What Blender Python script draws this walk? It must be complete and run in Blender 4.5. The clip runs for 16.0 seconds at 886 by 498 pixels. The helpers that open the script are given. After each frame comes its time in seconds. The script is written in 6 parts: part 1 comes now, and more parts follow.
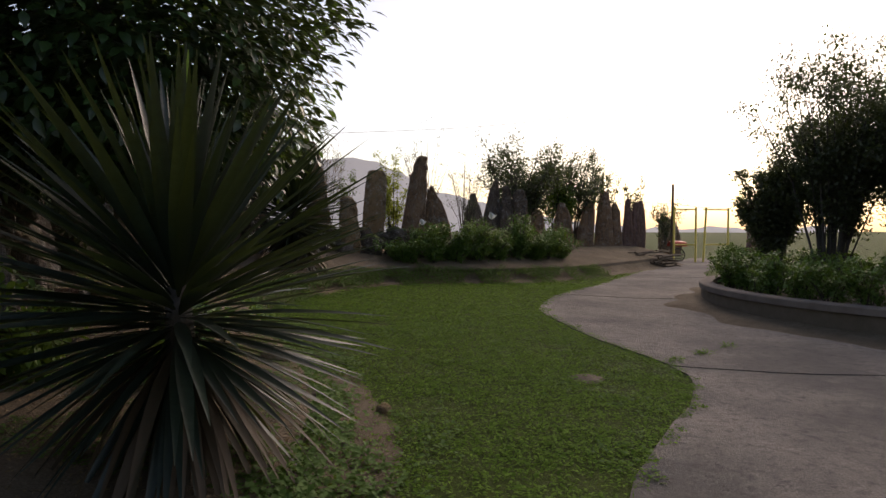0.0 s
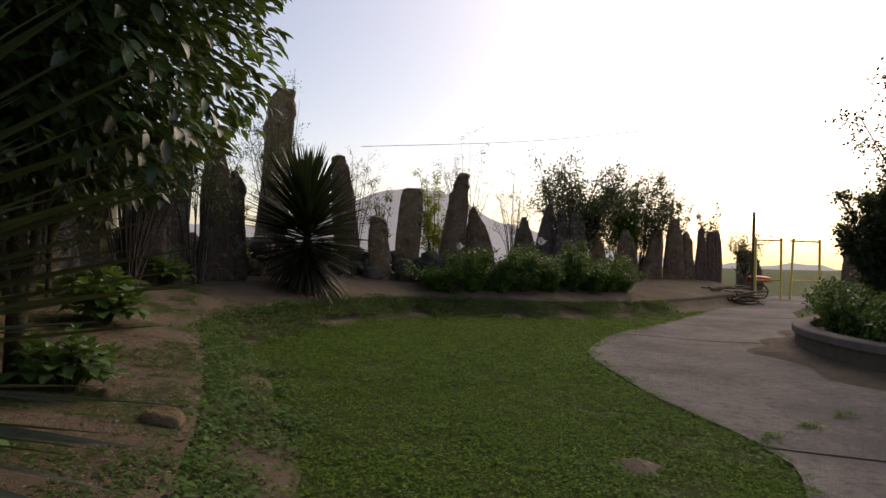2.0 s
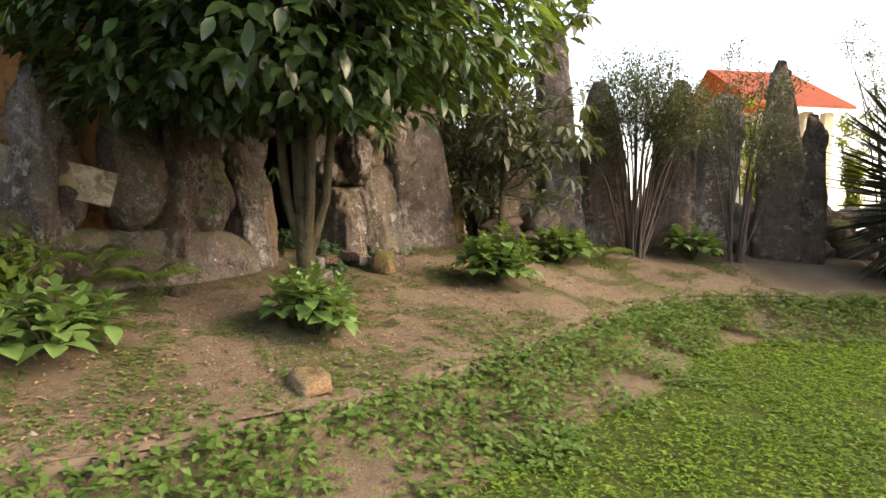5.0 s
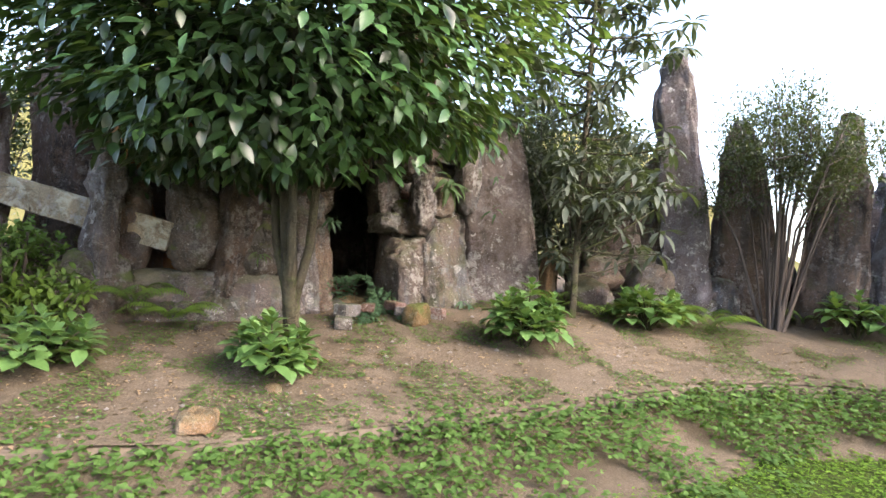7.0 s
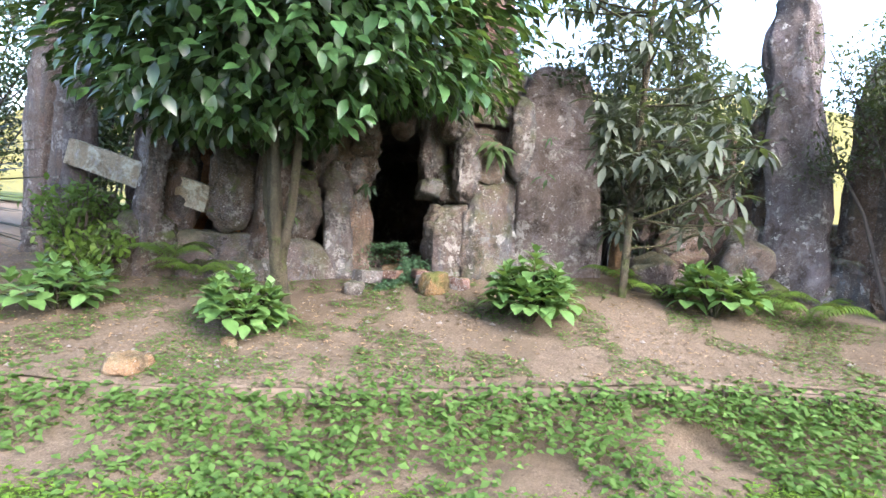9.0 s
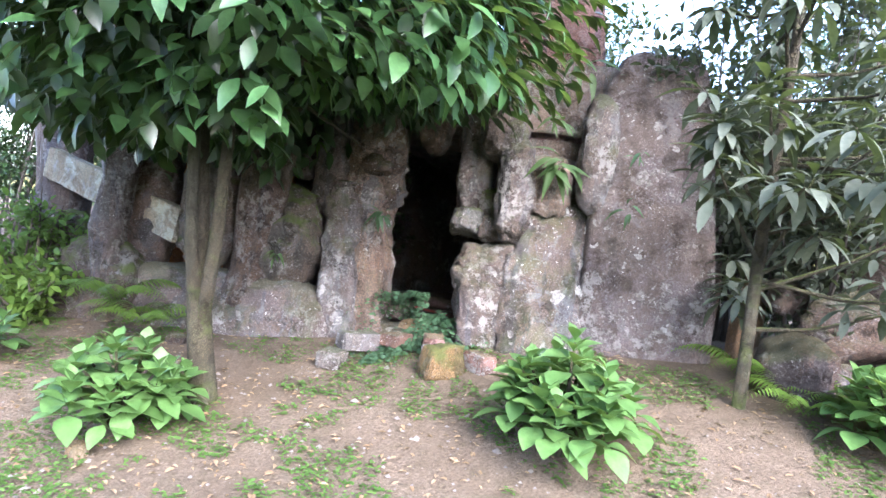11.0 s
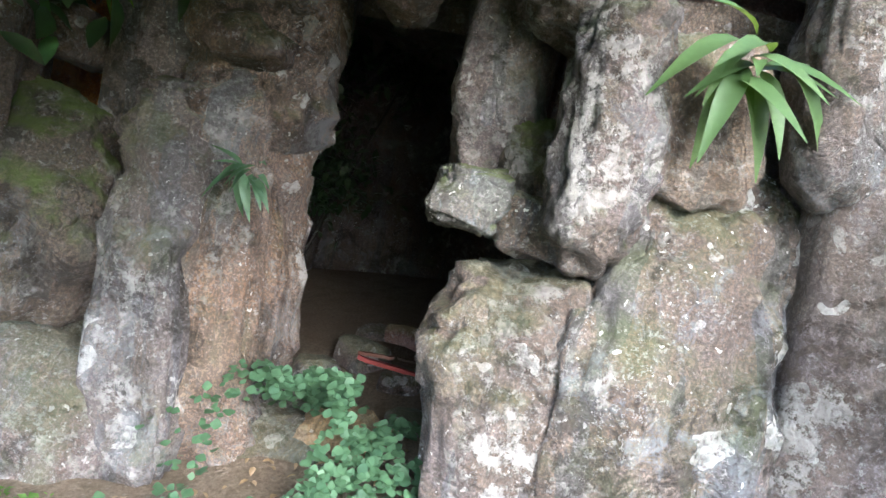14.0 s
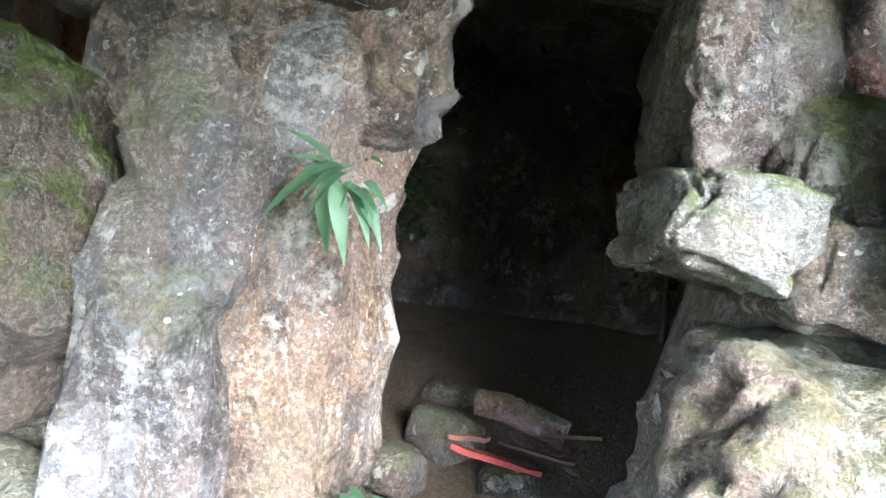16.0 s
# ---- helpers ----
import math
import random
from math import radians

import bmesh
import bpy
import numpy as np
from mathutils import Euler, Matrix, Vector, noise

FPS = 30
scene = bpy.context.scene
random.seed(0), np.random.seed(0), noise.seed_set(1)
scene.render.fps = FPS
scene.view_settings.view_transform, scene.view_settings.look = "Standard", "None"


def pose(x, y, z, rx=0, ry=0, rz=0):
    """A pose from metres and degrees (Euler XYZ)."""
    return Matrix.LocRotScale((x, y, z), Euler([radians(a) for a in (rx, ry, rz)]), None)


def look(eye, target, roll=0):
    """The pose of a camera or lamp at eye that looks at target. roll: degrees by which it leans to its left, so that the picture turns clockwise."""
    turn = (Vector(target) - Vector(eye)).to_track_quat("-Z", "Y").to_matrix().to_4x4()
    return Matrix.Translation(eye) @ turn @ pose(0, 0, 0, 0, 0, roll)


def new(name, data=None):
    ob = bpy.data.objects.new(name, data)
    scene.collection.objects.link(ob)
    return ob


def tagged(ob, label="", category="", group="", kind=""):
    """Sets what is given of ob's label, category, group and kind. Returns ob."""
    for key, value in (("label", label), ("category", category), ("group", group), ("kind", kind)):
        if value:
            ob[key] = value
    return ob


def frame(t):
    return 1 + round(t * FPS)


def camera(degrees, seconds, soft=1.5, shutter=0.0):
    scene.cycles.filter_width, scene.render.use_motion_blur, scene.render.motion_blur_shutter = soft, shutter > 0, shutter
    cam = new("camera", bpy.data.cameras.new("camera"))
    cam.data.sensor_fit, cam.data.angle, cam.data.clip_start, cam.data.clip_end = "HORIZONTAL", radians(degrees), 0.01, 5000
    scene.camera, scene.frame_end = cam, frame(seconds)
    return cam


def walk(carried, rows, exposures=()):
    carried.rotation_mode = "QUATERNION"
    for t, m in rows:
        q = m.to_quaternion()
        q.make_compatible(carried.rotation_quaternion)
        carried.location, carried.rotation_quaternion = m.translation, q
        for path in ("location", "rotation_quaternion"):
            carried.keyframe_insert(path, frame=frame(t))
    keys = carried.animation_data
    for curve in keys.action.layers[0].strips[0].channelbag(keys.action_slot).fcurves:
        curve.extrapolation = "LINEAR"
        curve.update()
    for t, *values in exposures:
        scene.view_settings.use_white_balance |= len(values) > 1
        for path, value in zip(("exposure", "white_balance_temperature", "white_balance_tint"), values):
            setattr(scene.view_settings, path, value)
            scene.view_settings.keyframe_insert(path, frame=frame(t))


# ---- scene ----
cam = camera(71.9, 16.0)
PATH = [
    (0, (1.219, -0.362, 1.605), (1.096, 1.633, 1.545), 0.1),
    (0.5, (1.231, -0.002, 1.577), (1.047, 1.99, 1.575), 0.6),
    (1, (1.323, 0.54, 1.575), (1.09, 2.526, 1.606), -0),
    (1.5, (1.528, 1.001, 1.531), (1.191, 2.971, 1.585), 1.2),
    (2, (1.704, 1.683, 1.474), (1.369, 3.654, 1.512), 1.3),
    (2.3, (1.848, 1.933, 1.43), (1.4, 3.878, 1.554), 0.4),
    (2.4, (1.846, 2.074, 1.434), (1.276, 3.987, 1.549), 0.7),
    (2.5, (1.819, 2.19, 1.439), (1.158, 4.075, 1.536), 1.1),
    (3, (1.996, 2.743, 1.437), (1.113, 4.534, 1.551), 0.7),
    (3.5, (2.264, 3.316, 1.342), (1.317, 5.077, 1.378), 2),
    (4, (2.396, 3.896, 1.293), (1.074, 5.398, 1.262), 4.7),
    (4.5, (2.474, 4.506, 1.228), (0.715, 5.458, 1.214), 1.1),
    (5, (2.513, 4.963, 1.252), (0.609, 5.572, 1.183), 2.7),
    (5.2, (2.524, 5.136, 1.263), (0.599, 5.673, 1.181), 4.6),
    (7.3, (2.518, 7.189, 1.416), (0.542, 6.884, 1.482), 5.1),
    (7.5, (2.513, 7.365, 1.407), (0.546, 7.01, 1.476), 5.6),
    (8, (2.402, 7.764, 1.35), (0.453, 7.316, 1.343), 7.1),
    (8.2, (2.297, 7.924, 1.307), (0.378, 7.36, 1.311), 6.5),
    (10.3, (0.685, 8.443, 1.662), (-1.025, 7.408, 1.591), 9.9),
    (10.5, (0.49, 8.39, 1.674), (-1.186, 7.3, 1.64), 10.7),
    (11, (-0.057, 8.193, 1.67), (-1.666, 7.007, 1.608), 8.6),
    (11.5, (-0.574, 7.969, 1.711), (-2.094, 6.673, 1.608), 7.2),
    (12, (-1.022, 7.626, 1.731), (-2.529, 6.321, 1.56), 6.5),
    (12.5, (-1.481, 7.395, 1.718), (-3.017, 6.124, 1.552), 8.6),
    (13, (-1.822, 7.18, 1.768), (-3.341, 5.906, 1.505), 8.3),
    (13.2, (-2.012, 7.089, 1.777), (-3.484, 5.777, 1.441), 9.4),
    (13.5, (-2.144, 6.837, 1.772), (-3.684, 5.598, 1.465), 9.7),
    (14, (-2.327, 6.663, 1.894), (-3.903, 5.475, 1.569), 12),
    (14.5, (-2.542, 6.489, 1.893), (-4.049, 5.247, 1.461), 15.8),
    (15, (-2.652, 6.252, 1.779), (-4.141, 4.967, 1.412), 15.1),
    (15.5, (-2.661, 6.02, 1.773), (-4.187, 4.748, 1.538), 14.2),
    (16, (-2.665, 5.909, 1.772), (-4.251, 4.723, 1.494), 12.8),
]

EXPOSURES = [(0, 0.3, 7600, 20), (1.5, 0.15, 7700, 20), (3.5, 0.15, 8000, 21), (4.0, 0.4, 8200, 24), (4.3, 0.8, 9000, 27), (4.6, 1.35, 9300, 24), (5.2, 2.6, 8500, 18), (7.3, 2.85, 6700, 17), (8.2, 3.05, 6500, 16),
             (10.3, 3.45, 5550, 21), (11.5, 3.7, 5650, 17), (12.5, 3.85, 5800, 12), (13.5, 3.75, 5700, 11), (14.5, 4.1, 5500, 8), (15.0, 4.4, 5450, 8), (15.5, 4.95, 5400, 8), (16, 5.15, 5400, 8)]
walk(cam, [(t, look(eye, target, roll)) for t, eye, target, roll in PATH], EXPOSURES)

# ---- world and sun ----
SUN_ELEVATION, SUN_FROM = 38.0, (0.5, 0.87)
world = bpy.data.worlds.new("world")
scene.world = world
world.use_nodes = True
wn = world.node_tree
sky = wn.nodes.new("ShaderNodeTexSky")
sky.sky_type = 'NISHITA'
sky.sun_disc = False
sky.sun_elevation = radians(SUN_ELEVATION)
sky.sun_rotation = math.atan2(SUN_FROM[0], SUN_FROM[1])
sky.air_density, sky.dust_density, sky.ozone_density = 1.0, 2.0, 0.5
wn.links.new(sky.outputs[0], wn.nodes["Background"].inputs[0])
wn.nodes["Background"].inputs[1].default_value = 0.15
sun = new("sun", bpy.data.lights.new("sun", 'SUN'))
sun.data.energy, sun.data.angle, sun.data.color = 1.1, radians(40), (1.0, 0.93, 0.85)
sd = Vector((SUN_FROM[0], SUN_FROM[1], math.tan(radians(SUN_ELEVATION)))).normalized()
sun.matrix_world = look(sd * 60, (0, 0, 0))

# ---- materials ----
def nodes_of(name):
    m = bpy.data.materials.new(name)
    m.use_nodes = True
    nt = m.node_tree
    return m, nt, nt.nodes["Principled BSDF"]


def tex_noise(nt, coord, scale, detail=6, rough=0.6):
    n = nt.nodes.new("ShaderNodeTexNoise")
    n.inputs["Scale"].default_value, n.inputs["Detail"].default_value, n.inputs["Roughness"].default_value = scale, detail, rough
    nt.links.new(coord, n.inputs["Vector"])
    return n.outputs["Fac"]


def ramp(nt, fac, a, b, ca=(0, 0, 0, 1), cb=(1, 1, 1, 1)):
    r = nt.nodes.new("ShaderNodeValToRGB")
    r.color_ramp.elements[0].position, r.color_ramp.elements[1].position = a, b
    r.color_ramp.elements[0].color, r.color_ramp.elements[1].color = ca, cb
    nt.links.new(fac, r.inputs[0])
    return r.outputs[0]


def mixc(nt, fac, a, b, mode='MIX'):
    m = nt.nodes.new("ShaderNodeMix")
    m.data_type, m.blend_type = 'RGBA', mode
    for sock, v in ((m.inputs[0], fac), (m.inputs[6], a), (m.inputs[7], b)):
        if isinstance(v, (int, float)):
            sock.default_value = v
        elif isinstance(v, tuple):
            sock.default_value = (*v, 1) if len(v) == 3 else v
        else:
            nt.links.new(v, sock)
    return m.outputs[2]


def math_node(nt, op, a, b):
    m = nt.nodes.new("ShaderNodeMath")
    m.operation = op
    for sock, v in zip(m.inputs, (a, b)):
        if isinstance(v, (int, float)):
            sock.default_value = v
        else:
            nt.links.new(v, sock)
    return m.outputs[0]


def coords(nt, spread=True):
    """Object coordinates, moved apart from object to object."""
    tc = nt.nodes.new("ShaderNodeTexCoord").outputs["Object"]
    if not spread:
        return tc
    info = nt.nodes.new("ShaderNodeObjectInfo").outputs["Random"]
    add = nt.nodes.new("ShaderNodeVectorMath")
    add.operation = 'ADD'
    comb = nt.nodes.new("ShaderNodeCombineXYZ")
    nt.links.new(math_node(nt, 'MULTIPLY', info, 37.0), comb.inputs[0])
    nt.links.new(math_node(nt, 'MULTIPLY', info, 91.0), comb.inputs[1])
    nt.links.new(tc, add.inputs[0])
    nt.links.new(comb.outputs[0], add.inputs[1])
    return add.outputs[0]


def bump(nt, bsdf, height, strength, dist=0.02):
    b = nt.nodes.new("ShaderNodeBump")
    b.inputs["Strength"].default_value, b.inputs["Distance"].default_value = strength, dist
    nt.links.new(height, b.inputs["Height"])
    nt.links.new(b.outputs[0], bsdf.inputs["Normal"])


def wobble(nt, c, scale, amount):
    n = nt.nodes.new("ShaderNodeTexNoise")
    n.inputs["Scale"].default_value = scale
    nt.links.new(c, n.inputs["Vector"])
    s = nt.nodes.new("ShaderNodeVectorMath")
    s.operation = 'SCALE'
    s.inputs[3].default_value = amount
    nt.links.new(n.outputs["Color"], s.inputs[0])
    a = nt.nodes.new("ShaderNodeVectorMath")
    a.operation = 'ADD'
    nt.links.new(c, a.inputs[0])
    nt.links.new(s.outputs[0], a.inputs[1])
    return a.outputs[0]


def rock_material(name, base, dark, lichen=0.5, moss=0.3, ochre=0.2, pale=(0.37, 0.355, 0.325), speck=7.0, wash=None):
    m, nt, b = nodes_of(name)
    c = coords(nt)
    big, mid, fine = tex_noise(nt, c, 1.9, 5), tex_noise(nt, c, 7, 8, 0.65), tex_noise(nt, c, 46, 8, 0.7)
    grey = (base[0] * 0.8, base[1] * 0.84, base[2] * 1.0)
    col = mixc(nt, ramp(nt, big, 0.4, 0.6), dark, base)
    col = mixc(nt, ramp(nt, tex_noise(nt, wobble(nt, c, 3.0, 0.6), 2.4, 5), 0.47, 0.58), col, grey)
    col = mixc(nt, ramp(nt, mid, 0.34, 0.56), tuple(v * 0.42 for v in base), col)
    vein = nt.nodes.new("ShaderNodeTexVoronoi")
    vein.feature = 'DISTANCE_TO_EDGE'
    vein.inputs["Scale"].default_value = 2.3
    nt.links.new(wobble(nt, c, 4.0, 0.5), vein.inputs["Vector"])
    crack = ramp(nt, vein.outputs["Distance"], 0.0, 0.02)
    col = mixc(nt, math_node(nt, 'MULTIPLY', ramp(nt, fine, 0.45, 0.7), 0.35), col, tuple(min(1.0, v * 1.35) for v in base))
    och = math_node(nt, 'MULTIPLY', ramp(nt, tex_noise(nt, c, 2.6, 4), 0.56, 0.7), ochre)
    col = mixc(nt, och, col, (0.36, 0.19, 0.08))
    st_map = nt.nodes.new("ShaderNodeMapping")
    st_map.inputs["Scale"].default_value = (9, 9, 0.9)
    nt.links.new(wobble(nt, c, 2.0, 0.12), st_map.inputs[0])
    streak = tex_noise(nt, st_map.outputs[0], 1.0, 4, 0.6)
    col = mixc(nt, math_node(nt, 'MULTIPLY', ramp(nt, streak, 0.54, 0.64), 0.5), col, tuple(v * 0.5 for v in dark))
    col = mixc(nt, math_node(nt, 'MULTIPLY', ramp(nt, streak, 0.44, 0.36), ochre), col, (0.38, 0.2, 0.09))
    col = mixc(nt, math_node(nt, 'MULTIPLY', ramp(nt, tex_noise(nt, c, 3.7, 6, 0.7), 0.54, 0.64), 0.5 * moss + 0.1), col, (0.1, 0.1, 0.05))
    grain = tex_noise(nt, c, 130, 3, 0.8)
    col = mixc(nt, math_node(nt, 'MULTIPLY', ramp(nt, grain, 0.47, 0.41), 0.6), col, tuple(v * 0.35 for v in base))
    film = math_node(nt, 'MULTIPLY', ramp(nt, tex_noise(nt, wobble(nt, c, 5.0, 0.35), 3.1, 8, 0.75), 0.54, 0.6), ramp(nt, grain, 0.34, 0.5))
    col = mixc(nt, math_node(nt, 'MULTIPLY', film, 0.25 + 0.4 * lichen), col, (base[0] * 1.15, base[1] * 1.3, base[2] * 1.52))
    damp = math_node(nt, 'MULTIPLY', ramp(nt, tex_noise(nt, wobble(nt, c, 7.0, 0.3), 4.3, 9, 0.8), 0.54, 0.59), 0.8)
    col = mixc(nt, damp, col, (dark[0] * 0.55, dark[1] * 0.5, dark[2] * 0.45))
    grit = math_node(nt, 'MULTIPLY', ramp(nt, tex_noise(nt, c, 75, 4, 0.85), 0.55, 0.6), ramp(nt, tex_noise(nt, c, 6.0, 5, 0.7), 0.42, 0.58))
    col = mixc(nt, math_node(nt, 'MULTIPLY', grit, 0.2 + 0.5 * lichen), col, (pale[0] * 0.95, pale[1] * 0.96, pale[2]))
    dots = nt.nodes.new("ShaderNodeTexVoronoi")
    dots.inputs["Scale"].default_value = 34
    nt.links.new(wobble(nt, c, 40.0, 0.05), dots.inputs["Vector"])
    dsep = nt.nodes.new("ShaderNodeSeparateColor")
    nt.links.new(dots.outputs["Color"], dsep.inputs[0])
    dot = math_node(nt, 'LESS_THAN', dots.outputs["Distance"], math_node(nt, 'MULTIPLY', dsep.outputs[1], 0.2))
    dot = math_node(nt, 'MULTIPLY', dot, ramp(nt, tex_noise(nt, c, 3.0, 4), 0.4, 0.6))
    col = mixc(nt, math_node(nt, 'MULTIPLY', dot, min(1.0, 1.2 * lichen)), col, (0.6, 0.58, 0.54))
    # crusts of lichen: soft patches broken up by fine grain, and round spots
    patch = math_node(nt, 'MULTIPLY', ramp(nt, tex_noise(nt, c, 2.7, 5, 0.7), 0.53, 0.6), ramp(nt, tex_noise(nt, c, 17, 6, 0.8), 0.49, 0.54))
    col = mixc(nt, math_node(nt, 'MULTIPLY', patch, min(1.0, lichen * 1.3)), col, pale)
    vor = nt.nodes.new("ShaderNodeTexVoronoi")
    vor.inputs["Scale"].default_value = speck
    warp = nt.nodes.new("ShaderNodeVectorMath")
    warp.operation = 'ADD'
    nt.links.new(c, warp.inputs[0])
    wcol = nt.nodes.new("ShaderNodeTexNoise")
    wcol.inputs["Scale"].default_value = 12
    nt.links.new(c, wcol.inputs["Vector"])
    wsc = nt.nodes.new("ShaderNodeVectorMath")
    wsc.operation = 'SCALE'
    wsc.inputs[3].default_value = 0.16
    nt.links.new(wcol.outputs["Color"], wsc.inputs[0])
    nt.links.new(wsc.outputs[0], warp.inputs[1])
    nt.links.new(warp.outputs[0], vor.inputs["Vector"])
    sep = nt.nodes.new("ShaderNodeSeparateColor")
    nt.links.new(vor.outputs["Color"], sep.inputs[0])
    rad = math_node(nt, 'MULTIPLY', sep.outputs[0], 0.34)
    spots = math_node(nt, 'LESS_THAN', vor.outputs["Distance"], rad)
    gate_ = math_node(nt, 'MULTIPLY', spots, ramp(nt, tex_noise(nt, c, 2.2, 3), 0.42, 0.56))
    gate_ = math_node(nt, 'MULTIPLY', gate_, ramp(nt, fine, 0.4, 0.52))
    col = mixc(nt, math_node(nt, 'MULTIPLY', gate_, min(1.0, lichen * 1.4)), col, (0.42, 0.405, 0.375))
    if wash:
        # a smear of limewash low on the face
        flat = nt.nodes.new("ShaderNodeMapping")
        flat.inputs["Location"].default_value = (-wash[0] / wash[2], 0, -wash[1] / wash[2])
        flat.inputs["Scale"].default_value = (1 / wash[2], 0, 1 / wash[2])
        nt.links.new(wobble(nt, coords(nt, False), 9.0, 0.22), flat.inputs[0])
        ln = nt.nodes.new("ShaderNodeVectorMath")
        ln.operation = 'LENGTH'
        nt.links.new(flat.outputs[0], ln.inputs[0])
        smear = math_node(nt, 'MULTIPLY', ramp(nt, ln.outputs["Value"], 1.0, 0.6), ramp(nt, tex_noise(nt, c, 26, 6, 0.8), 0.36, 0.5))
        col = mixc(nt, smear, col, (0.55, 0.57, 0.6))
    # moss on ledges
    geo = nt.nodes.new("ShaderNodeNewGeometry")
    sx = nt.nodes.new("ShaderNodeSeparateXYZ")
    nt.links.new(geo.outputs["Normal"], sx.inputs[0])
    up = math_node(nt, 'ADD', math_node(nt, 'MULTIPLY', sx.outputs[2], 0.35), tex_noise(nt, c, 4.5, 6, 0.7))
    col = mixc(nt, math_node(nt, 'MULTIPLY', ramp(nt, up, 0.6, 0.76), moss), col, (0.08, 0.105, 0.024))
    nt.links.new(col, b.inputs["Base Color"])
    b.inputs["Roughness"].default_value = 0.92
    b.inputs["Specular IOR Level"].default_value = 0.25
    h = math_node(nt, 'ADD', math_node(nt, 'MULTIPLY', mid, 1.2), math_node(nt, 'MULTIPLY', fine, 0.5))
    h = math_node(nt, 'ADD', h, math_node(nt, 'MULTIPLY', patch, 0.2))
    h = math_node(nt, 'ADD', h, math_node(nt, 'MULTIPLY', crack, 0.12))
    h = math_node(nt, 'ADD', h, math_node(nt, 'MULTIPLY', grain, 0.22))
    h = math_node(nt, 'SUBTRACT', h, math_node(nt, 'MULTIPLY', damp, 0.25))
    bump(nt, b, h, 1.0, 0.05)
    return m


def leaf_material(name, colour, other, rough=0.45, translucent=0.25, spec=0.4, vein=True):
    m, nt, b = nodes_of(name)
    geo = nt.nodes.new("ShaderNodeNewGeometry")
    info = nt.nodes.new("ShaderNodeObjectInfo")
    rnd = math_node(nt, 'FRACT', math_node(nt, 'ADD', geo.outputs["Random Per Island"], info.outputs["Random"]), 0)
    col = mixc(nt, rnd, colour, other)
    c = nt.nodes.new("ShaderNodeTexCoord").outputs["Object"]
    col = mixc(nt, ramp(nt, tex_noise(nt, c, 30, 4), 0.3, 0.75), col, tuple(0.7 * v for v in colour))
    nt.links.new(col, b.inputs["Base Color"])
    b.inputs["Roughness"].default_value = rough
    b.inputs["Specular IOR Level"].default_value = spec
    tr = nt.nodes.new("ShaderNodeBsdfTranslucent")
    nt.links.new(mixc(nt, 0.5, col, (0.25, 0.35, 0.03)), tr.inputs[0])
    mx = nt.nodes.new("ShaderNodeMixShader")
    mx.inputs[0].default_value = translucent
    nt.links.new(b.outputs[0], mx.inputs[1])
    nt.links.new(tr.outputs[0], mx.inputs[2])
    nt.links.new(mx.outputs[0], nt.nodes["Material Output"].inputs[0])
    return m


def plain_material(name, a, b_, scale=6.0, rough=0.8, bumps=0.3, fine=40.0, metal=0.0, dist=0.01, spec=0.3):
    m, nt, b = nodes_of(name)
    c = coords(nt)
    n1, n2 = tex_noise(nt, c, scale, 6), tex_noise(nt, c, fine, 8, 0.7)
    col = mixc(nt, ramp(nt, n1, 0.3, 0.7), a, b_)
    col = mixc(nt, ramp(nt, n2, 0.35, 0.8), col, tuple(v * 0.7 for v in a))
    nt.links.new(col, b.inputs["Base Color"])
    b.inputs["Roughness"].default_value, b.inputs["Metallic"].default_value = rough, metal
    b.inputs["Specular IOR Level"].default_value = spec
    bump(nt, b, math_node(nt, 'ADD', n1, n2), bumps, dist)
    return m


def ground_material(name, soils, patch_scale=1.2, stones=True):
    """Trodden earth: three tones at two scales, with pale grit."""
    m, nt, b = nodes_of(name)
    c = coords(nt, False)
    n1, n2, n3 = tex_noise(nt, c, patch_scale, 6, 0.65), tex_noise(nt, c, 9, 8, 0.7), tex_noise(nt, c, 70, 6, 0.7)
    col = mixc(nt, ramp(nt, n1, 0.38, 0.62), soils[0], soils[1])
    col = mixc(nt, ramp(nt, n2, 0.5, 0.7), col, soils[2])
    if stones:
        v = nt.nodes.new("ShaderNodeTexVoronoi")
        v.inputs["Scale"].default_value = 38
        nt.links.new(c, v.inputs["Vector"])
        grit = math_node(nt, 'LESS_THAN', v.outputs["Distance"], 0.2)
        grit = math_node(nt, 'MULTIPLY', grit, ramp(nt, tex_noise(nt, c, 5, 4), 0.5, 0.65))
        col = mixc(nt, math_node(nt, 'MULTIPLY', grit, 0.6), col, (0.42, 0.36, 0.3))
    col = mixc(nt, ramp(nt, n3, 0.3, 0.8), tuple(0.55 * v for v in soils[0]), col)
    nt.links.new(col, b.inputs["Base Color"])
    b.inputs["Roughness"].default_value = 0.95
    b.inputs["Specular IOR Level"].default_value = 0.15
    bump(nt, b, math_node(nt, 'ADD', math_node(nt, 'MULTIPLY', n2, 1.4), n3), 0.8, 0.03)
    return m


ROCK = rock_material("weathered_rock", (0.172, 0.153, 0.138), (0.088, 0.079, 0.072), 0.5, 0.32, 0.15)
ROCK_DARK = rock_material("dark_rock", (0.12, 0.095, 0.08), (0.06, 0.05, 0.043), 0.3, 0.35, 0.15)
ROCK_PALE = rock_material("lichened_rock", (0.19, 0.172, 0.155), (0.098, 0.09, 0.083), 0.55, 0.4, 0.12, speck=9.0)
ROCK_WHITE = rock_material("white_crusted_rock", (0.175, 0.16, 0.147), (0.095, 0.086, 0.078), 0.9, 0.35, 0.18)
ROCK_MOSS = rock_material("mossy_rock", (0.14, 0.12, 0.098), (0.075, 0.065, 0.053), 0.35, 0.95, 0.1)
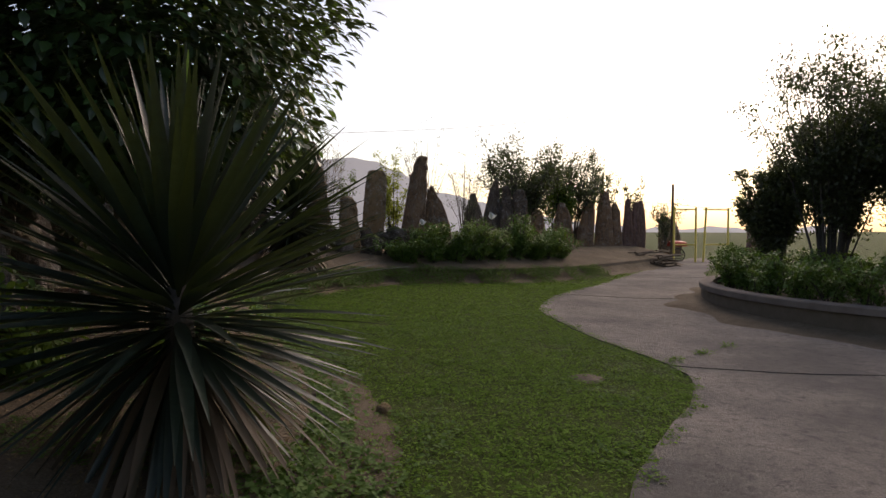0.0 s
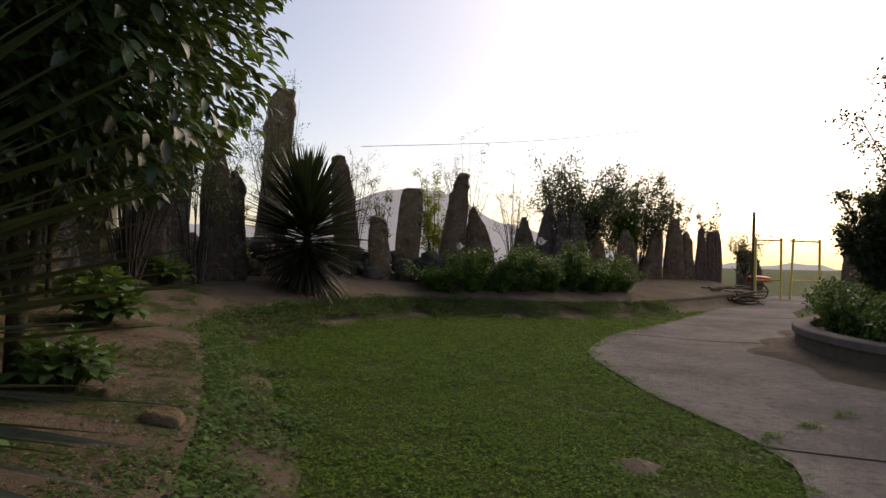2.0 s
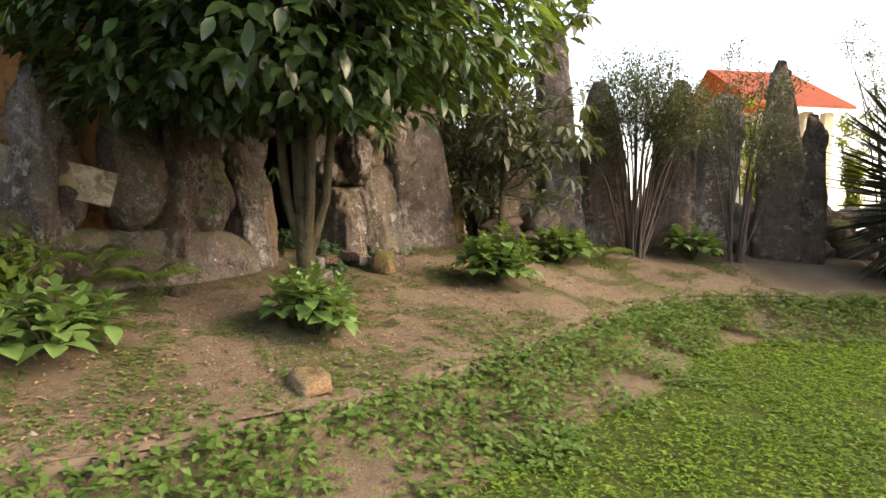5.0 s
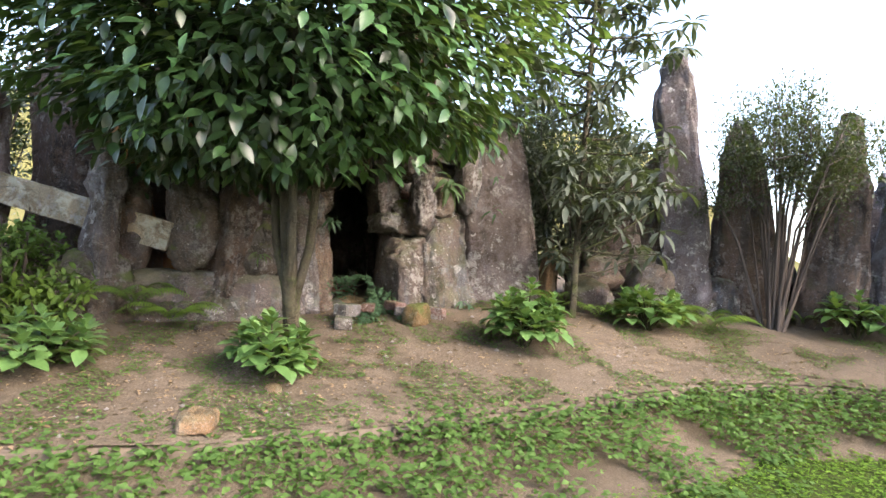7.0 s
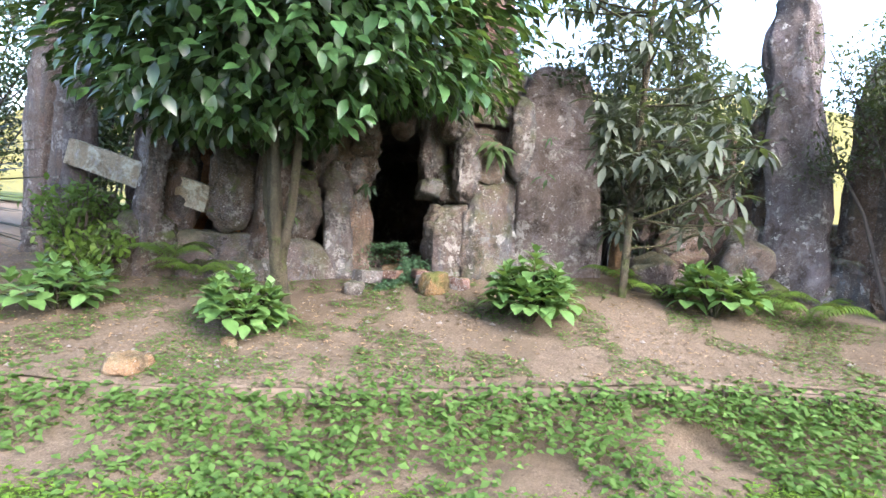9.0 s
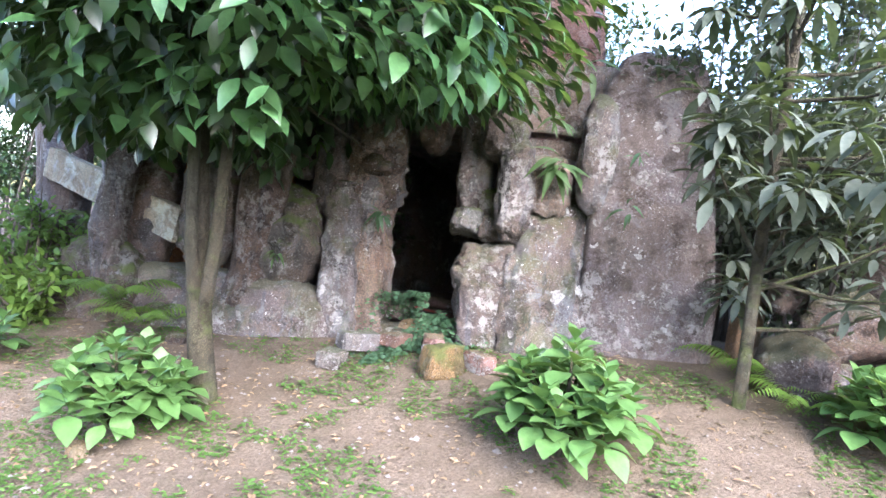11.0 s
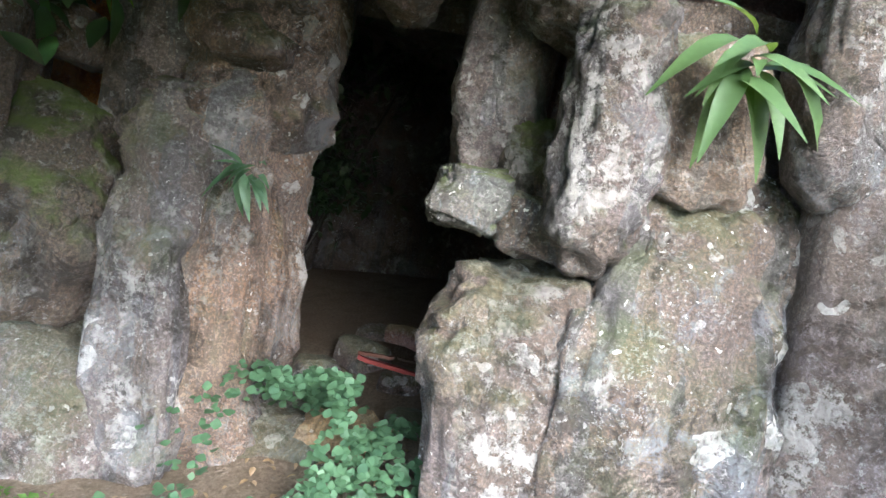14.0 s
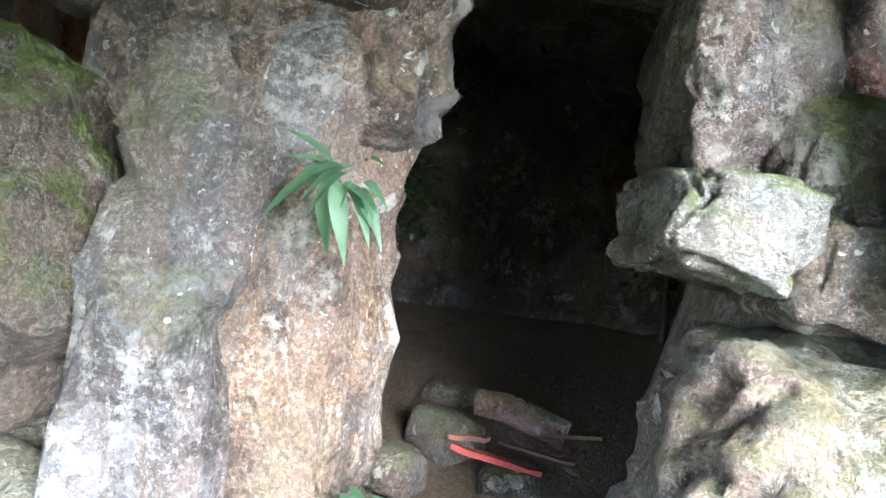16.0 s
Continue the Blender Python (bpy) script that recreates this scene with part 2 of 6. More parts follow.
ROCK_SLAB = rock_material("pinkish_slab_rock", (0.2, 0.17, 0.158), (0.13, 0.11, 0.104), 0.75, 0.08, 0.05, speck=13.0)
ROCK_WASHED = rock_material("limewashed_slab_rock", (0.205, 0.168, 0.145), (0.135, 0.11, 0.095), 0.45, 0.06, 0.05, speck=13.0, wash=(0.08, 0.54, 0.24))
ROCK_JAMB = rock_material("rust_streaked_rock", (0.19, 0.168, 0.144), (0.098, 0.086, 0.075), 0.55, 0.3, 0.3, speck=9.0)
ROCK_CHALK = rock_material("chalk_crusted_block", (0.25, 0.25, 0.225), (0.16, 0.16, 0.145), 0.9, 0.7, 0.1)
ROCK_BROWN = rock_material("brown_rock", (0.25, 0.165, 0.11), (0.14, 0.09, 0.065), 0.35, 0.2, 0.4)
ROCK_RED = rock_material("reddish_rock", (0.22, 0.13, 0.115), (0.14, 0.09, 0.085), 0.15, 0.08, 0.25)
# the orange of low sun on two stones, put into the rock's colour
ROCK_SUNLIT = rock_material("sunlit_orange_rock", (0.5, 0.22, 0.06), (0.3, 0.13, 0.05), 0.1, 0.05, 0.5)
ROCK_TAN = rock_material("tan_rock", (0.34, 0.245, 0.14), (0.22, 0.155, 0.1), 0.35, 0.2, 0.5)
SOIL = ground_material("trodden_soil", ((0.15, 0.115, 0.077), (0.25, 0.196, 0.14), (0.105, 0.092, 0.055)))
LAWN_SOIL = ground_material("mossy_lawn_soil", ((0.06, 0.085, 0.016), (0.08, 0.11, 0.018), (0.07, 0.065, 0.03)), stones=False)
MEADOW = ground_material("dry_meadow", ((0.2, 0.19, 0.06), (0.3, 0.25, 0.09), (0.14, 0.15, 0.04)), 0.3, False)
CONCRETE = ground_material("stained_concrete", ((0.17, 0.155, 0.14), (0.44, 0.385, 0.33), (0.095, 0.087, 0.08)), 0.45, False)
KERB_MAT = plain_material("old_rendered_brick", (0.15, 0.115, 0.085), (0.09, 0.075, 0.05), 4, 0.95, 0.6)
PLANTER_MAT = plain_material("planter_concrete", (0.2, 0.165, 0.14), (0.11, 0.085, 0.07), 2.5, 0.95, 0.5)
MORTAR = rock_material("old_mortar", (0.28, 0.24, 0.2), (0.16, 0.13, 0.11), 0.5, 0.4, 0.2, speck=16.0)
BRICK_WORN = rock_material("crusted_brick", (0.26, 0.15, 0.115), (0.17, 0.11, 0.09), 0.7, 0.4, 0.2, speck=14.0)
BRICK_PALE = rock_material("crusted_grey_brick", (0.21, 0.195, 0.175), (0.14, 0.13, 0.115), 0.6, 0.45, 0.1, speck=14.0)
BRICK_RED = plain_material("worn_red_brick", (0.3, 0.13, 0.085), (0.25, 0.17, 0.135), 9, 0.9, 0.5)
BRICK_GREY = plain_material("grey_brick", (0.22, 0.195, 0.17), (0.15, 0.13, 0.11), 9, 0.9, 0.5)
BARK = rock_material("mossy_bark", (0.085, 0.077, 0.048), (0.05, 0.047, 0.028), 0.05, 0.8, 0.05, pale=(0.1, 0.1, 0.075), speck=14.0)
BARK_DARK = plain_material("dark_bark", (0.07, 0.06, 0.05), (0.04, 0.035, 0.03), 6, 0.9, 0.6, 50)
TWIG = plain_material("grey_twig", (0.075, 0.06, 0.048), (0.045, 0.036, 0.03), 6, 0.9, 0.4)
WOOD = plain_material("cut_branches", (0.11, 0.08, 0.055), (0.05, 0.04, 0.03), 3, 0.85, 0.5)
YELLOW = plain_material("yellow_paint", (0.55, 0.42, 0.05), (0.45, 0.36, 0.08), 5, 0.5, 0.1)
RED_PAINT = plain_material("red_plastic", (0.5, 0.05, 0.025), (0.42, 0.04, 0.02), 4, 0.4, 0.05)
RED_STICK = plain_material("faded_red_paint", (0.3, 0.05, 0.04), (0.22, 0.04, 0.035), 9, 0.7, 0.3)
RUBBER = plain_material("black_rubber", (0.03, 0.03, 0.03), (0.05, 0.05, 0.05), 8, 0.8, 0.2)
WIRE = plain_material("dark_wire", (0.12, 0.07, 0.06), (0.1, 0.06, 0.05), 8, 0.6, 0.05)
ROOF = plain_material("orange_red_roof_tile", (0.5, 0.13, 0.06), (0.42, 0.1, 0.05), 2, 0.8, 0.4, 14)
PLASTER = plain_material("cream_plaster", (0.78, 0.7, 0.52), (0.7, 0.62, 0.46), 1.5, 0.85, 0.1)
DARK_GLASS = plain_material("dark_window_glass", (0.03, 0.035, 0.04), (0.04, 0.045, 0.05), 2, 0.1, 0.0)
PLANK_MAT = rock_material("lichened_stone_beam", (0.52, 0.47, 0.33), (0.36, 0.32, 0.22), 0.8, 0.25, 0.25)
LIMEWASH = plain_material("chalky_limewash", (0.55, 0.56, 0.6), (0.36, 0.34, 0.33), 9, 0.95, 0.5)
PETAL = plain_material("white_petal", (0.8, 0.78, 0.72), (0.75, 0.7, 0.66), 8, 0.6, 0.1)
BALL_MAT = plain_material("white_globe", (0.8, 0.78, 0.74), (0.7, 0.68, 0.62), 3, 0.35, 0.02)

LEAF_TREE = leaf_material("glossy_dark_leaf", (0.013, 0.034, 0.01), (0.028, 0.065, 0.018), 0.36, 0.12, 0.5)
# brighter copy of the tree leaf: light on the crown's open side, as colour
LEAF_LIT = leaf_material("lit_side_leaf", (0.05, 0.125, 0.045), (0.1, 0.21, 0.07), 0.38, 0.3, 0.5)
LEAF_HYD = leaf_material("fresh_green_leaf", (0.075, 0.155, 0.042), (0.125, 0.23, 0.07), 0.45, 0.25, 0.35)
LEAF_GREY = leaf_material("grey_green_leaf", (0.062, 0.078, 0.055), (0.11, 0.125, 0.092), 0.7, 0.15, 0.35)
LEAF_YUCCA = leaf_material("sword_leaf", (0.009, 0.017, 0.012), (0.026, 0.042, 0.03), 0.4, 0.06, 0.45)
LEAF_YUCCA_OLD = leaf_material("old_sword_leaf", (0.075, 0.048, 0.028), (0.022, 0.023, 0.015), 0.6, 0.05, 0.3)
LEAF_YUCCA_NEW = leaf_material("young_sword_leaf", (0.16, 0.27, 0.04), (0.12, 0.2, 0.04), 0.45, 0.3, 0.4)
LEAF_GRASS = leaf_material("clover_and_grass", (0.06, 0.135, 0.018), (0.2, 0.33, 0.05), 0.85, 0.35, 0.08)
LEAF_WEED = leaf_material("bank_weed_leaf", (0.055, 0.115, 0.026), (0.11, 0.19, 0.05), 0.7, 0.3, 0.15)
LEAF_PENNY = leaf_material("round_pennywort_leaf", (0.036, 0.082, 0.042), (0.072, 0.14, 0.068), 0.55, 0.25, 0.4)
LEAF_FERN = leaf_material("fern_frond", (0.07, 0.13, 0.02), (0.12, 0.19, 0.03), 0.5, 0.3, 0.3)
LEAF_DARK = leaf_material("dusky_small_leaf", (0.035, 0.045, 0.025), (0.06, 0.07, 0.035), 0.5, 0.2, 0.35)
LEAF_LONG = leaf_material("long_rock_plant_leaf", (0.048, 0.095, 0.03), (0.09, 0.145, 0.05), 0.55, 0.25, 0.35)
LEAF_ROSE = leaf_material("rose_bush_leaf", (0.06, 0.13, 0.022), (0.11, 0.21, 0.04), 0.5, 0.25, 0.35)
LEAF_YELLOW = leaf_material("yellow_green_leaf", (0.3, 0.34, 0.03), (0.4, 0.4, 0.04), 0.5, 0.4, 0.3)
LEAF_DRY = leaf_material("fallen_dry_leaf", (0.2, 0.125, 0.07), (0.32, 0.235, 0.15), 0.7, 0.15, 0.2)

# ---- mesh helpers ----
rng = np.random.default_rng(7)


class Shape:
    """Collects vertices and faces of one mesh."""

    def __init__(self):
        self.v, self.f, self.n = [], [], 0

    def add(self, verts, faces):
        self.v.append(np.asarray(verts, float).reshape(-1, 3))
        self.f.extend([tuple(int(i) + self.n for i in q) for q in faces])
        self.n += len(self.v[-1])

    def grid(self, pts):
        """pts: rows x columns x 3."""
        pts = np.asarray(pts, float)
        r, c = pts.shape[:2]
        self.add(pts.reshape(-1, 3), [(i * c + j, i * c + j + 1, (i + 1) * c + j + 1, (i + 1) * c + j) for i in range(r - 1) for j in range(c - 1)])

    def tube(self, line, radii, sides=8):
        line = [Vector(p) for p in line]
        rings = []
        for i, p in enumerate(line):
            d = (line[min(i + 1, len(line) - 1)] - line[max(i - 1, 0)]).normalized()
            a = d.cross(Vector((0.31, 0.17, 0.93))).normalized()
            b = d.cross(a)
            rings.append([p + (a * math.cos(2 * math.pi * k / sides) + b * math.sin(2 * math.pi * k / sides)) * radii[i] for k in range(sides)])
        v = [tuple(q) for ring in rings for q in ring]
        f = [(i * sides + k, i * sides + (k + 1) % sides, (i + 1) * sides + (k + 1) % sides, (i + 1) * sides + k) for i in range(len(line) - 1) for k in range(sides)]
        f.append(tuple(range(sides)))
        f.append(tuple(range((len(line) - 1) * sides, len(line) * sides)))
        self.add(v, f)

    def box(self, lo, hi, m=None, worn=0.0):
        x0, y0, z0 = lo
        x1, y1, z1 = hi
        v = [Vector((x, y, z)) for z in (z0, z1) for y in (y0, y1) for x in (x0, x1)]
        if m is not None:
            v = [m @ p for p in v]
        self.add([tuple(p) for p in v], [(0, 2, 3, 1), (4, 5, 7, 6), (0, 1, 5, 4), (2, 6, 7, 3), (0, 4, 6, 2), (1, 3, 7, 5)])

    def mesh(self, name, smooth=True):
        me = bpy.data.meshes.new(name)
        me.from_pydata(np.concatenate(self.v).tolist(), [], self.f)
        if smooth:
            me.polygons.foreach_set("use_smooth", [True] * len(me.polygons))
        me.update()
        return me


def quads_mesh(name, verts, per, faces):
    """A joined mesh of many alike pieces: verts is pieces x per x 3."""
    n = len(verts)
    f = np.asarray(faces)
    allf = (np.arange(n)[:, None, None] * per + f[None]).reshape(-1, f.shape[1])
    me = bpy.data.meshes.new(name)
    me.vertices.add(n * per)
    me.vertices.foreach_set("co", np.asarray(verts, np.float32).reshape(-1))
    k = f.shape[1]
    me.loops.add(allf.size)
    me.loops.foreach_set("vertex_index", allf.reshape(-1).astype(np.int32))
    me.polygons.add(len(allf))
    me.polygons.foreach_set("loop_start", np.arange(0, allf.size, k, dtype=np.int32))
    me.polygons.foreach_set("use_smooth", np.ones(len(allf), bool))
    me.update(calc_edges=True)
    return me


def thing(name, at, label, category, group="", kind=""):
    """An empty at a thing's base, which carries its parts."""
    ob = new(name)
    ob.location = at
    ob.empty_display_size = 0.1
    return tagged(ob, label, category, group, kind)


def part(name, data, material, parent, label="", smooth=True):
    """One mesh, made in world metres, under a thing or a part."""
    me = data.mesh(name, smooth) if isinstance(data, Shape) else data
    if material and not me.materials:
        me.materials.append(material)
    ob = new(name, me)
    if parent is not None:
        ob.parent = parent
        if parent.type == 'EMPTY':
            ob.matrix_parent_inverse = Matrix.Translation(-parent.location)
    return tagged(ob, label)


def whole(name, data, material, label, category, group="", kind="", smooth=True):
    """A thing that is one mesh."""
    return tagged(part(name, data, material, None, "", smooth), label, category, group, kind)


def leaf_shape(length, width, droop=0.2, fold=0.25, seg=4, broad=0.45, stalk=0.06):
    """A leaf from the origin along +Y, its face to +Z, creased along the middle. Rows of three points."""
    rows = []
    for i in range(seg + 1):
        t = i / seg
        w = width * 0.5 * max(0.0, math.sin(math.pi * min(1.0, t ** (math.log(0.5) / math.log(broad))))) if 0 < i < seg else width * 0.03
        y = length * (stalk + t * (1 - stalk))
        z = -droop * length * t * t
        rows.append([(-w, y, z + fold * w), (0, y, z), (w, y, z + fold * w)])
    return np.array(rows)


def leaf_faces(seg):
    return [(i * 3 + j, i * 3 + j + 1, i * 3 + j + 4, i * 3 + j + 3) for i in range(seg) for j in range(2)]


def leaves_mesh(name, places, ways, ups, sizes, shape):
    """Many leaves joined: each from its place along its way, its face to its up."""
    p, w, u = (np.asarray(a, float) for a in (places, ways, ups))
    w = w / np.linalg.norm(w, axis=1, keepdims=True)
    r = np.cross(w, u)
    r /= np.linalg.norm(r, axis=1, keepdims=True) + 1e-9
    n = np.cross(r, w)
    s = np.asarray(sizes, float)[:, None, None]
    L = shape.reshape(-1, 3)
    v = p[:, None] + s * (L[None, :, 0:1] * r[:, None] + L[None, :, 1:2] * w[:, None] + L[None, :, 2:3] * n[:, None])
    return quads_mesh(name, v, len(L), leaf_faces(len(shape) - 1))


def unit(n):
    v = rng.normal(size=(n, 3))
    return v / np.linalg.norm(v, axis=1, keepdims=True)


def fract_noise(p, seed, scale):
    return noise.fractal(Vector(p) * scale + Vector((seed * 3.1, seed * 1.7, seed * 0.9)), 1.0, 2.0, 4)


def rock_mesh(name, w, d, h, seed, boxy=0.55, taper=0.25, point=0.0, lump=0.08, subdiv=4, skew=0.0):
    """A weathered stone standing on the origin: w wide (X), d deep (Y), h high."""
    bm = bmesh.new()
    bmesh.ops.create_icosphere(bm, subdivisions=subdiv, radius=1)
    size = min(w, d, h)
    for v in bm.verts:
        x, y, z = (math.copysign(abs(c) ** boxy, c) for c in v.co)
        t = (z + 1) / 2
        k = 1 - taper * t - point * max(0.0, t - 0.45) ** 1.3 * 1.7
        q = Vector((x * w / 2 * max(k, 0.12) + skew * w * t * t, y * d / 2 * max(1 - taper * 0.6 * t - point * 0.4 * t, 0.2), t * h))
        n1 = fract_noise(q, seed, 1.6 / max(w, 0.2))
        n2 = fract_noise(q, seed + 5, 6.0 / max(w, 0.2))
        ridge = abs(fract_noise(q, seed + 9, 2.4 / max(w, 0.2)))
        out = Vector((x / w, y / d, (z * 0.7) / h)).normalized()
        n3 = noise.ridged_multi_fractal(q * (3.0 / max(w, 0.2)) + Vector((seed * 2.3, seed, 0)), 0.9, 2.1, 4, 1.0, 2.0) - 1.0
        v.co = q + out * size * (lump * 1.5 * n1 + lump * 0.7 * n2 + lump * 0.35 * n3 - lump * 1.1 * max(0, 0.18 - ridge) * 4)
    me = bpy.data.meshes.new(name)
    bm.to_mesh(me)
    bm.free()
    me.polygons.foreach_set("use_smooth", [True] * len(me.polygons))
    return me


# ---- ground ----
EDGE = [(0.5, -14), (0.4, -3), (0.3, 0.5), (0.05, 3.2), (-0.1, 4.2), (-0.3, 4.75), (-0.6, 5.4), (-1.15, 6.4), (-2.0, 7.8), (-2.65, 8.7), (-3.0, 9.8),
        (-2.9, 11.5), (-2.2, 14.1), (-1.0, 15.8), (0.6, 16.9), (2.2, 18.0), (4.6, 21.0), (8.0, 25.5), (10.0, 28.3)]


def lawn_z(x, y):
    return 0.06 - 0.05 * max(-5.0, min(5.0, x)) + 0.012 * (max(-10.0, min(40.0, y)) - 6)


def smooth_line(pts, step):
    """A Catmull-Rom line through pts, in even steps."""
    p = [Vector((*a, 0)) if len(a) == 2 else Vector(a) for a in pts]
    p = [2 * p[0] - p[1]] + p + [2 * p[-1] - p[-2]]
    out = []
    for i in range(1, len(p) - 2):
        n = max(2, int((p[i + 1] - p[i]).length / step))
        for k in range(n):
            t = k / n
            out.append(0.5 * (2 * p[i] + (p[i + 1] - p[i - 1]) * t + (2 * p[i - 1] - 5 * p[i] + 4 * p[i + 1] - p[i + 2]) * t * t + (3 * p[i] - p[i - 1] - 3 * p[i + 1] + p[i + 2]) * t ** 3))
    out.append(p[-2])
    return out


EDGE_LINE = smooth_line(EDGE, 0.22)
EDGE_N = []
for i, p in enumerate(EDGE_LINE):
    d = (EDGE_LINE[min(i + 1, len(EDGE_LINE) - 1)] - EDGE_LINE[max(i - 1, 0)]).normalized()
    EDGE_N.append(Vector((-d.y, d.x, 0)))
EDGE_XY = np.array([(p.x, p.y) for p in EDGE_LINE])


def edge_distance(x, y):
    """Metres behind the terrace's edge (minus: on the lawn), and the place along it."""
    i = int(np.argmin((EDGE_XY[:, 0] - x) ** 2 + (EDGE_XY[:, 1] - y) ** 2))
    return (Vector((x, y, 0)) - EDGE_LINE[i]).dot(EDGE_N[i]), i


def edge_rise(y):
    """The terrace wall grows taller along the garden."""
    return 0.05 * max(0.0, min(y - 5.5, 2.5))


def terrace_rise(d, y):
    return 0.28 + edge_rise(y) + 0.165 * min(d, 2.1) + 0.03 * max(0.0, min(d - 2.1, 8.0)) + 0.04 * max(0.0, min(y - 6.0, 2.5)) * min(1, d)


def ground_z(x, y):
    d, i = edge_distance(x, y)
    if d < 0:
        return lawn_z(x, y)
    p = EDGE_LINE[i]
    return lawn_z(p.x, p.y) + terrace_rise(d, p.y)


g = Shape()
xs = np.unique(np.concatenate([np.linspace(-3000, -60, 14), np.linspace(-60, -8, 18), np.linspace(-8, 16, 97), np.linspace(16, 60, 14), np.linspace(60, 3000, 14)]))
ys = np.unique(np.concatenate([np.linspace(-3000, -40, 12), np.linspace(-40, -6, 12), np.linspace(-6, 34, 121), np.linspace(34, 90, 14), np.linspace(90, 3000, 14)]))
g.grid([[(x, y, lawn_z(x, y) + (0.012 * noise.noise((x * 1.3, y * 1.3, 0)) if abs(x) < 17 and abs(y) < 35 else -0.4)) for x in xs] for y in ys])
whole("ground", g, LAWN_SOIL, "mossy soil under a short green lawn", "ground", kind="structure")

t_rows = []
for p, n in zip(EDGE_LINE, EDGE_N):
    row = []
    for d in (-0.035, 0.06, 0.2, 0.4, 0.65, 0.95, 1.3, 1.7, 2.1, 2.6, 3.3, 4.5, 7.0, 11.0):
        q = p + n * d
        row.append((q.x, q.y, lawn_z(p.x, p.y) + terrace_rise(max(d, 0), p.y) - (0.015 if d < 0 else 0) + 0.03 * noise.noise((q.x * 1.7, q.y * 1.7, 3)) + 0.012 * noise.noise((q.x * 7, q.y * 7, 5))))
    t_rows.append(row)
terrace = Shape()
terrace.grid(t_rows)
whole("terrace_ground", terrace, SOIL, "trodden brown earth terrace with grit and moss", "ground", kind="structure")

# rendered brick riser of the terrace
riser = Shape()
r_rows = []
for i, (p, n) in enumerate(zip(EDGE_LINE, EDGE_N)):
    z0, z1 = lawn_z(p.x, p.y), lawn_z(p.x, p.y) + edge_rise(p.y) + 0.262 + 0.012 * noise.noise((i * 0.5, 0, 0))
    wob = 0.025 * noise.noise((i * 0.31, 4, 0))
    r_rows.append([tuple(p - n * (0.05 + wob) + Vector((0, 0, z0 - 0.1))), tuple(p - n * (0.035 + wob) + Vector((0, 0, z1 - 0.06))), tuple(p - n * (0.03 + wob) + Vector((0, 0, z1 - 0.012))),
                   tuple(p - n * (0.015 + wob) + Vector((0, 0, z1))), tuple(p + n * (0.1 + wob) + Vector((0, 0, z1 + 0.004))), tuple(p + n * (0.12 + wob) + Vector((0, 0, z1 - 0.1)))])
riser.grid(r_rows)
terrace_wall = whole("wall_terrace", riser, KERB_MAT, "low rendered brick retaining wall of the terrace, crumbling", "wall", kind="structure")

# meadow behind the stones, on the hill's sunlit side
def hill_side(f):
    f = max(0.0, min(1.0, f))
    return f * f * (3 - 2 * f)


md = Shape()
md.grid([[(x, y, 0.9 + 0.6 * noise.noise((x * 0.05, y * 0.05, 1)) + 7.5 * hill_side((-x - 11) / 17) * (1 - 0.85 * hill_side((y - 11) / 9))) for x in np.linspace(-70, -9.5, 26)] for y in np.linspace(-30, 70, 36)])
whole("meadow_ground", md, MEADOW, "sunlit dry yellow-green meadow behind the stones", "meadow", kind="structure")

# concrete path
PATH_LEFT = [(1.95, -14), (1.95, 0.0), (2.0, 2.6), (2.15, 3.5), (2.75, 4.75), (3.4, 6.0), (3.66, 7.0), (3.46, 7.8), (2.9, 9.3), (2.45, 11.4), (2.5, 12.6), (3.2, 15.0), (4.6, 18.0), (7.2, 23.2), (9.9, 28.4), (12.6, 33.5)]
PATH_RIGHT = [(22, -14), (22, 0.0), (22, 2.6), (22, 3.5), (22, 4.75), (22, 6.0), (22, 7.0), (20, 7.4), (14, 8.3), (9.5, 11.0), (7.2, 13.0), (7.3, 15.0), (8.2, 18.0), (9.6, 23.2), (12.5, 28.4), (16.0, 33.5)]
left_line = smooth_line(PATH_LEFT, 0.3)
path_rows = []
seg_at = 0
pl_n = [max(2, int((Vector(b) - Vector(a)).length / 0.3)) for a, b in zip(PATH_LEFT[:-1], PATH_LEFT[1:])]
for s, (a, b) in enumerate(zip(PATH_RIGHT[:-1], PATH_RIGHT[1:])):
    for k in range(pl_n[s]):
        t = k / pl_n[s]
        L = left_line[min(seg_at, len(left_line) - 1)]
        L = Vector((L.x + 0.05 * noise.noise((L.y * 2.1, 0, 0)), L.y + 0.04 * noise.noise((L.y * 2.7, 9, 0)), 0))
        R = Vector((a[0] + (b[0] - a[0]) * t, a[1] + (b[1] - a[1]) * t, 0))
        path_rows.append((L, R))
        seg_at += 1


def path_slab(name, rows, parent):
    sh = Shape()
    top = []
    for L, R in rows:
        line = []
        for u in np.linspace(0, 1, 26) ** 1.6:
            q = L.lerp(R, float(u))
            line.append((q.x, q.y, lawn_z(q.x, q.y) + 0.022 + 0.012 * noise.noise((q.x * 0.8, q.y * 0.8, 2))))
        line.insert(0, (line[0][0], line[0][1], line[0][2] - 0.09))
        top.append(line)
    first = [(x, y, z - 0.09) for x, y, z in top[0]]
    last = [(x, y, z - 0.09) for x, y, z in top[-1]]
    sh.grid([first] + top + [last])
    return part(name, sh, CONCRETE, parent, smooth=False)


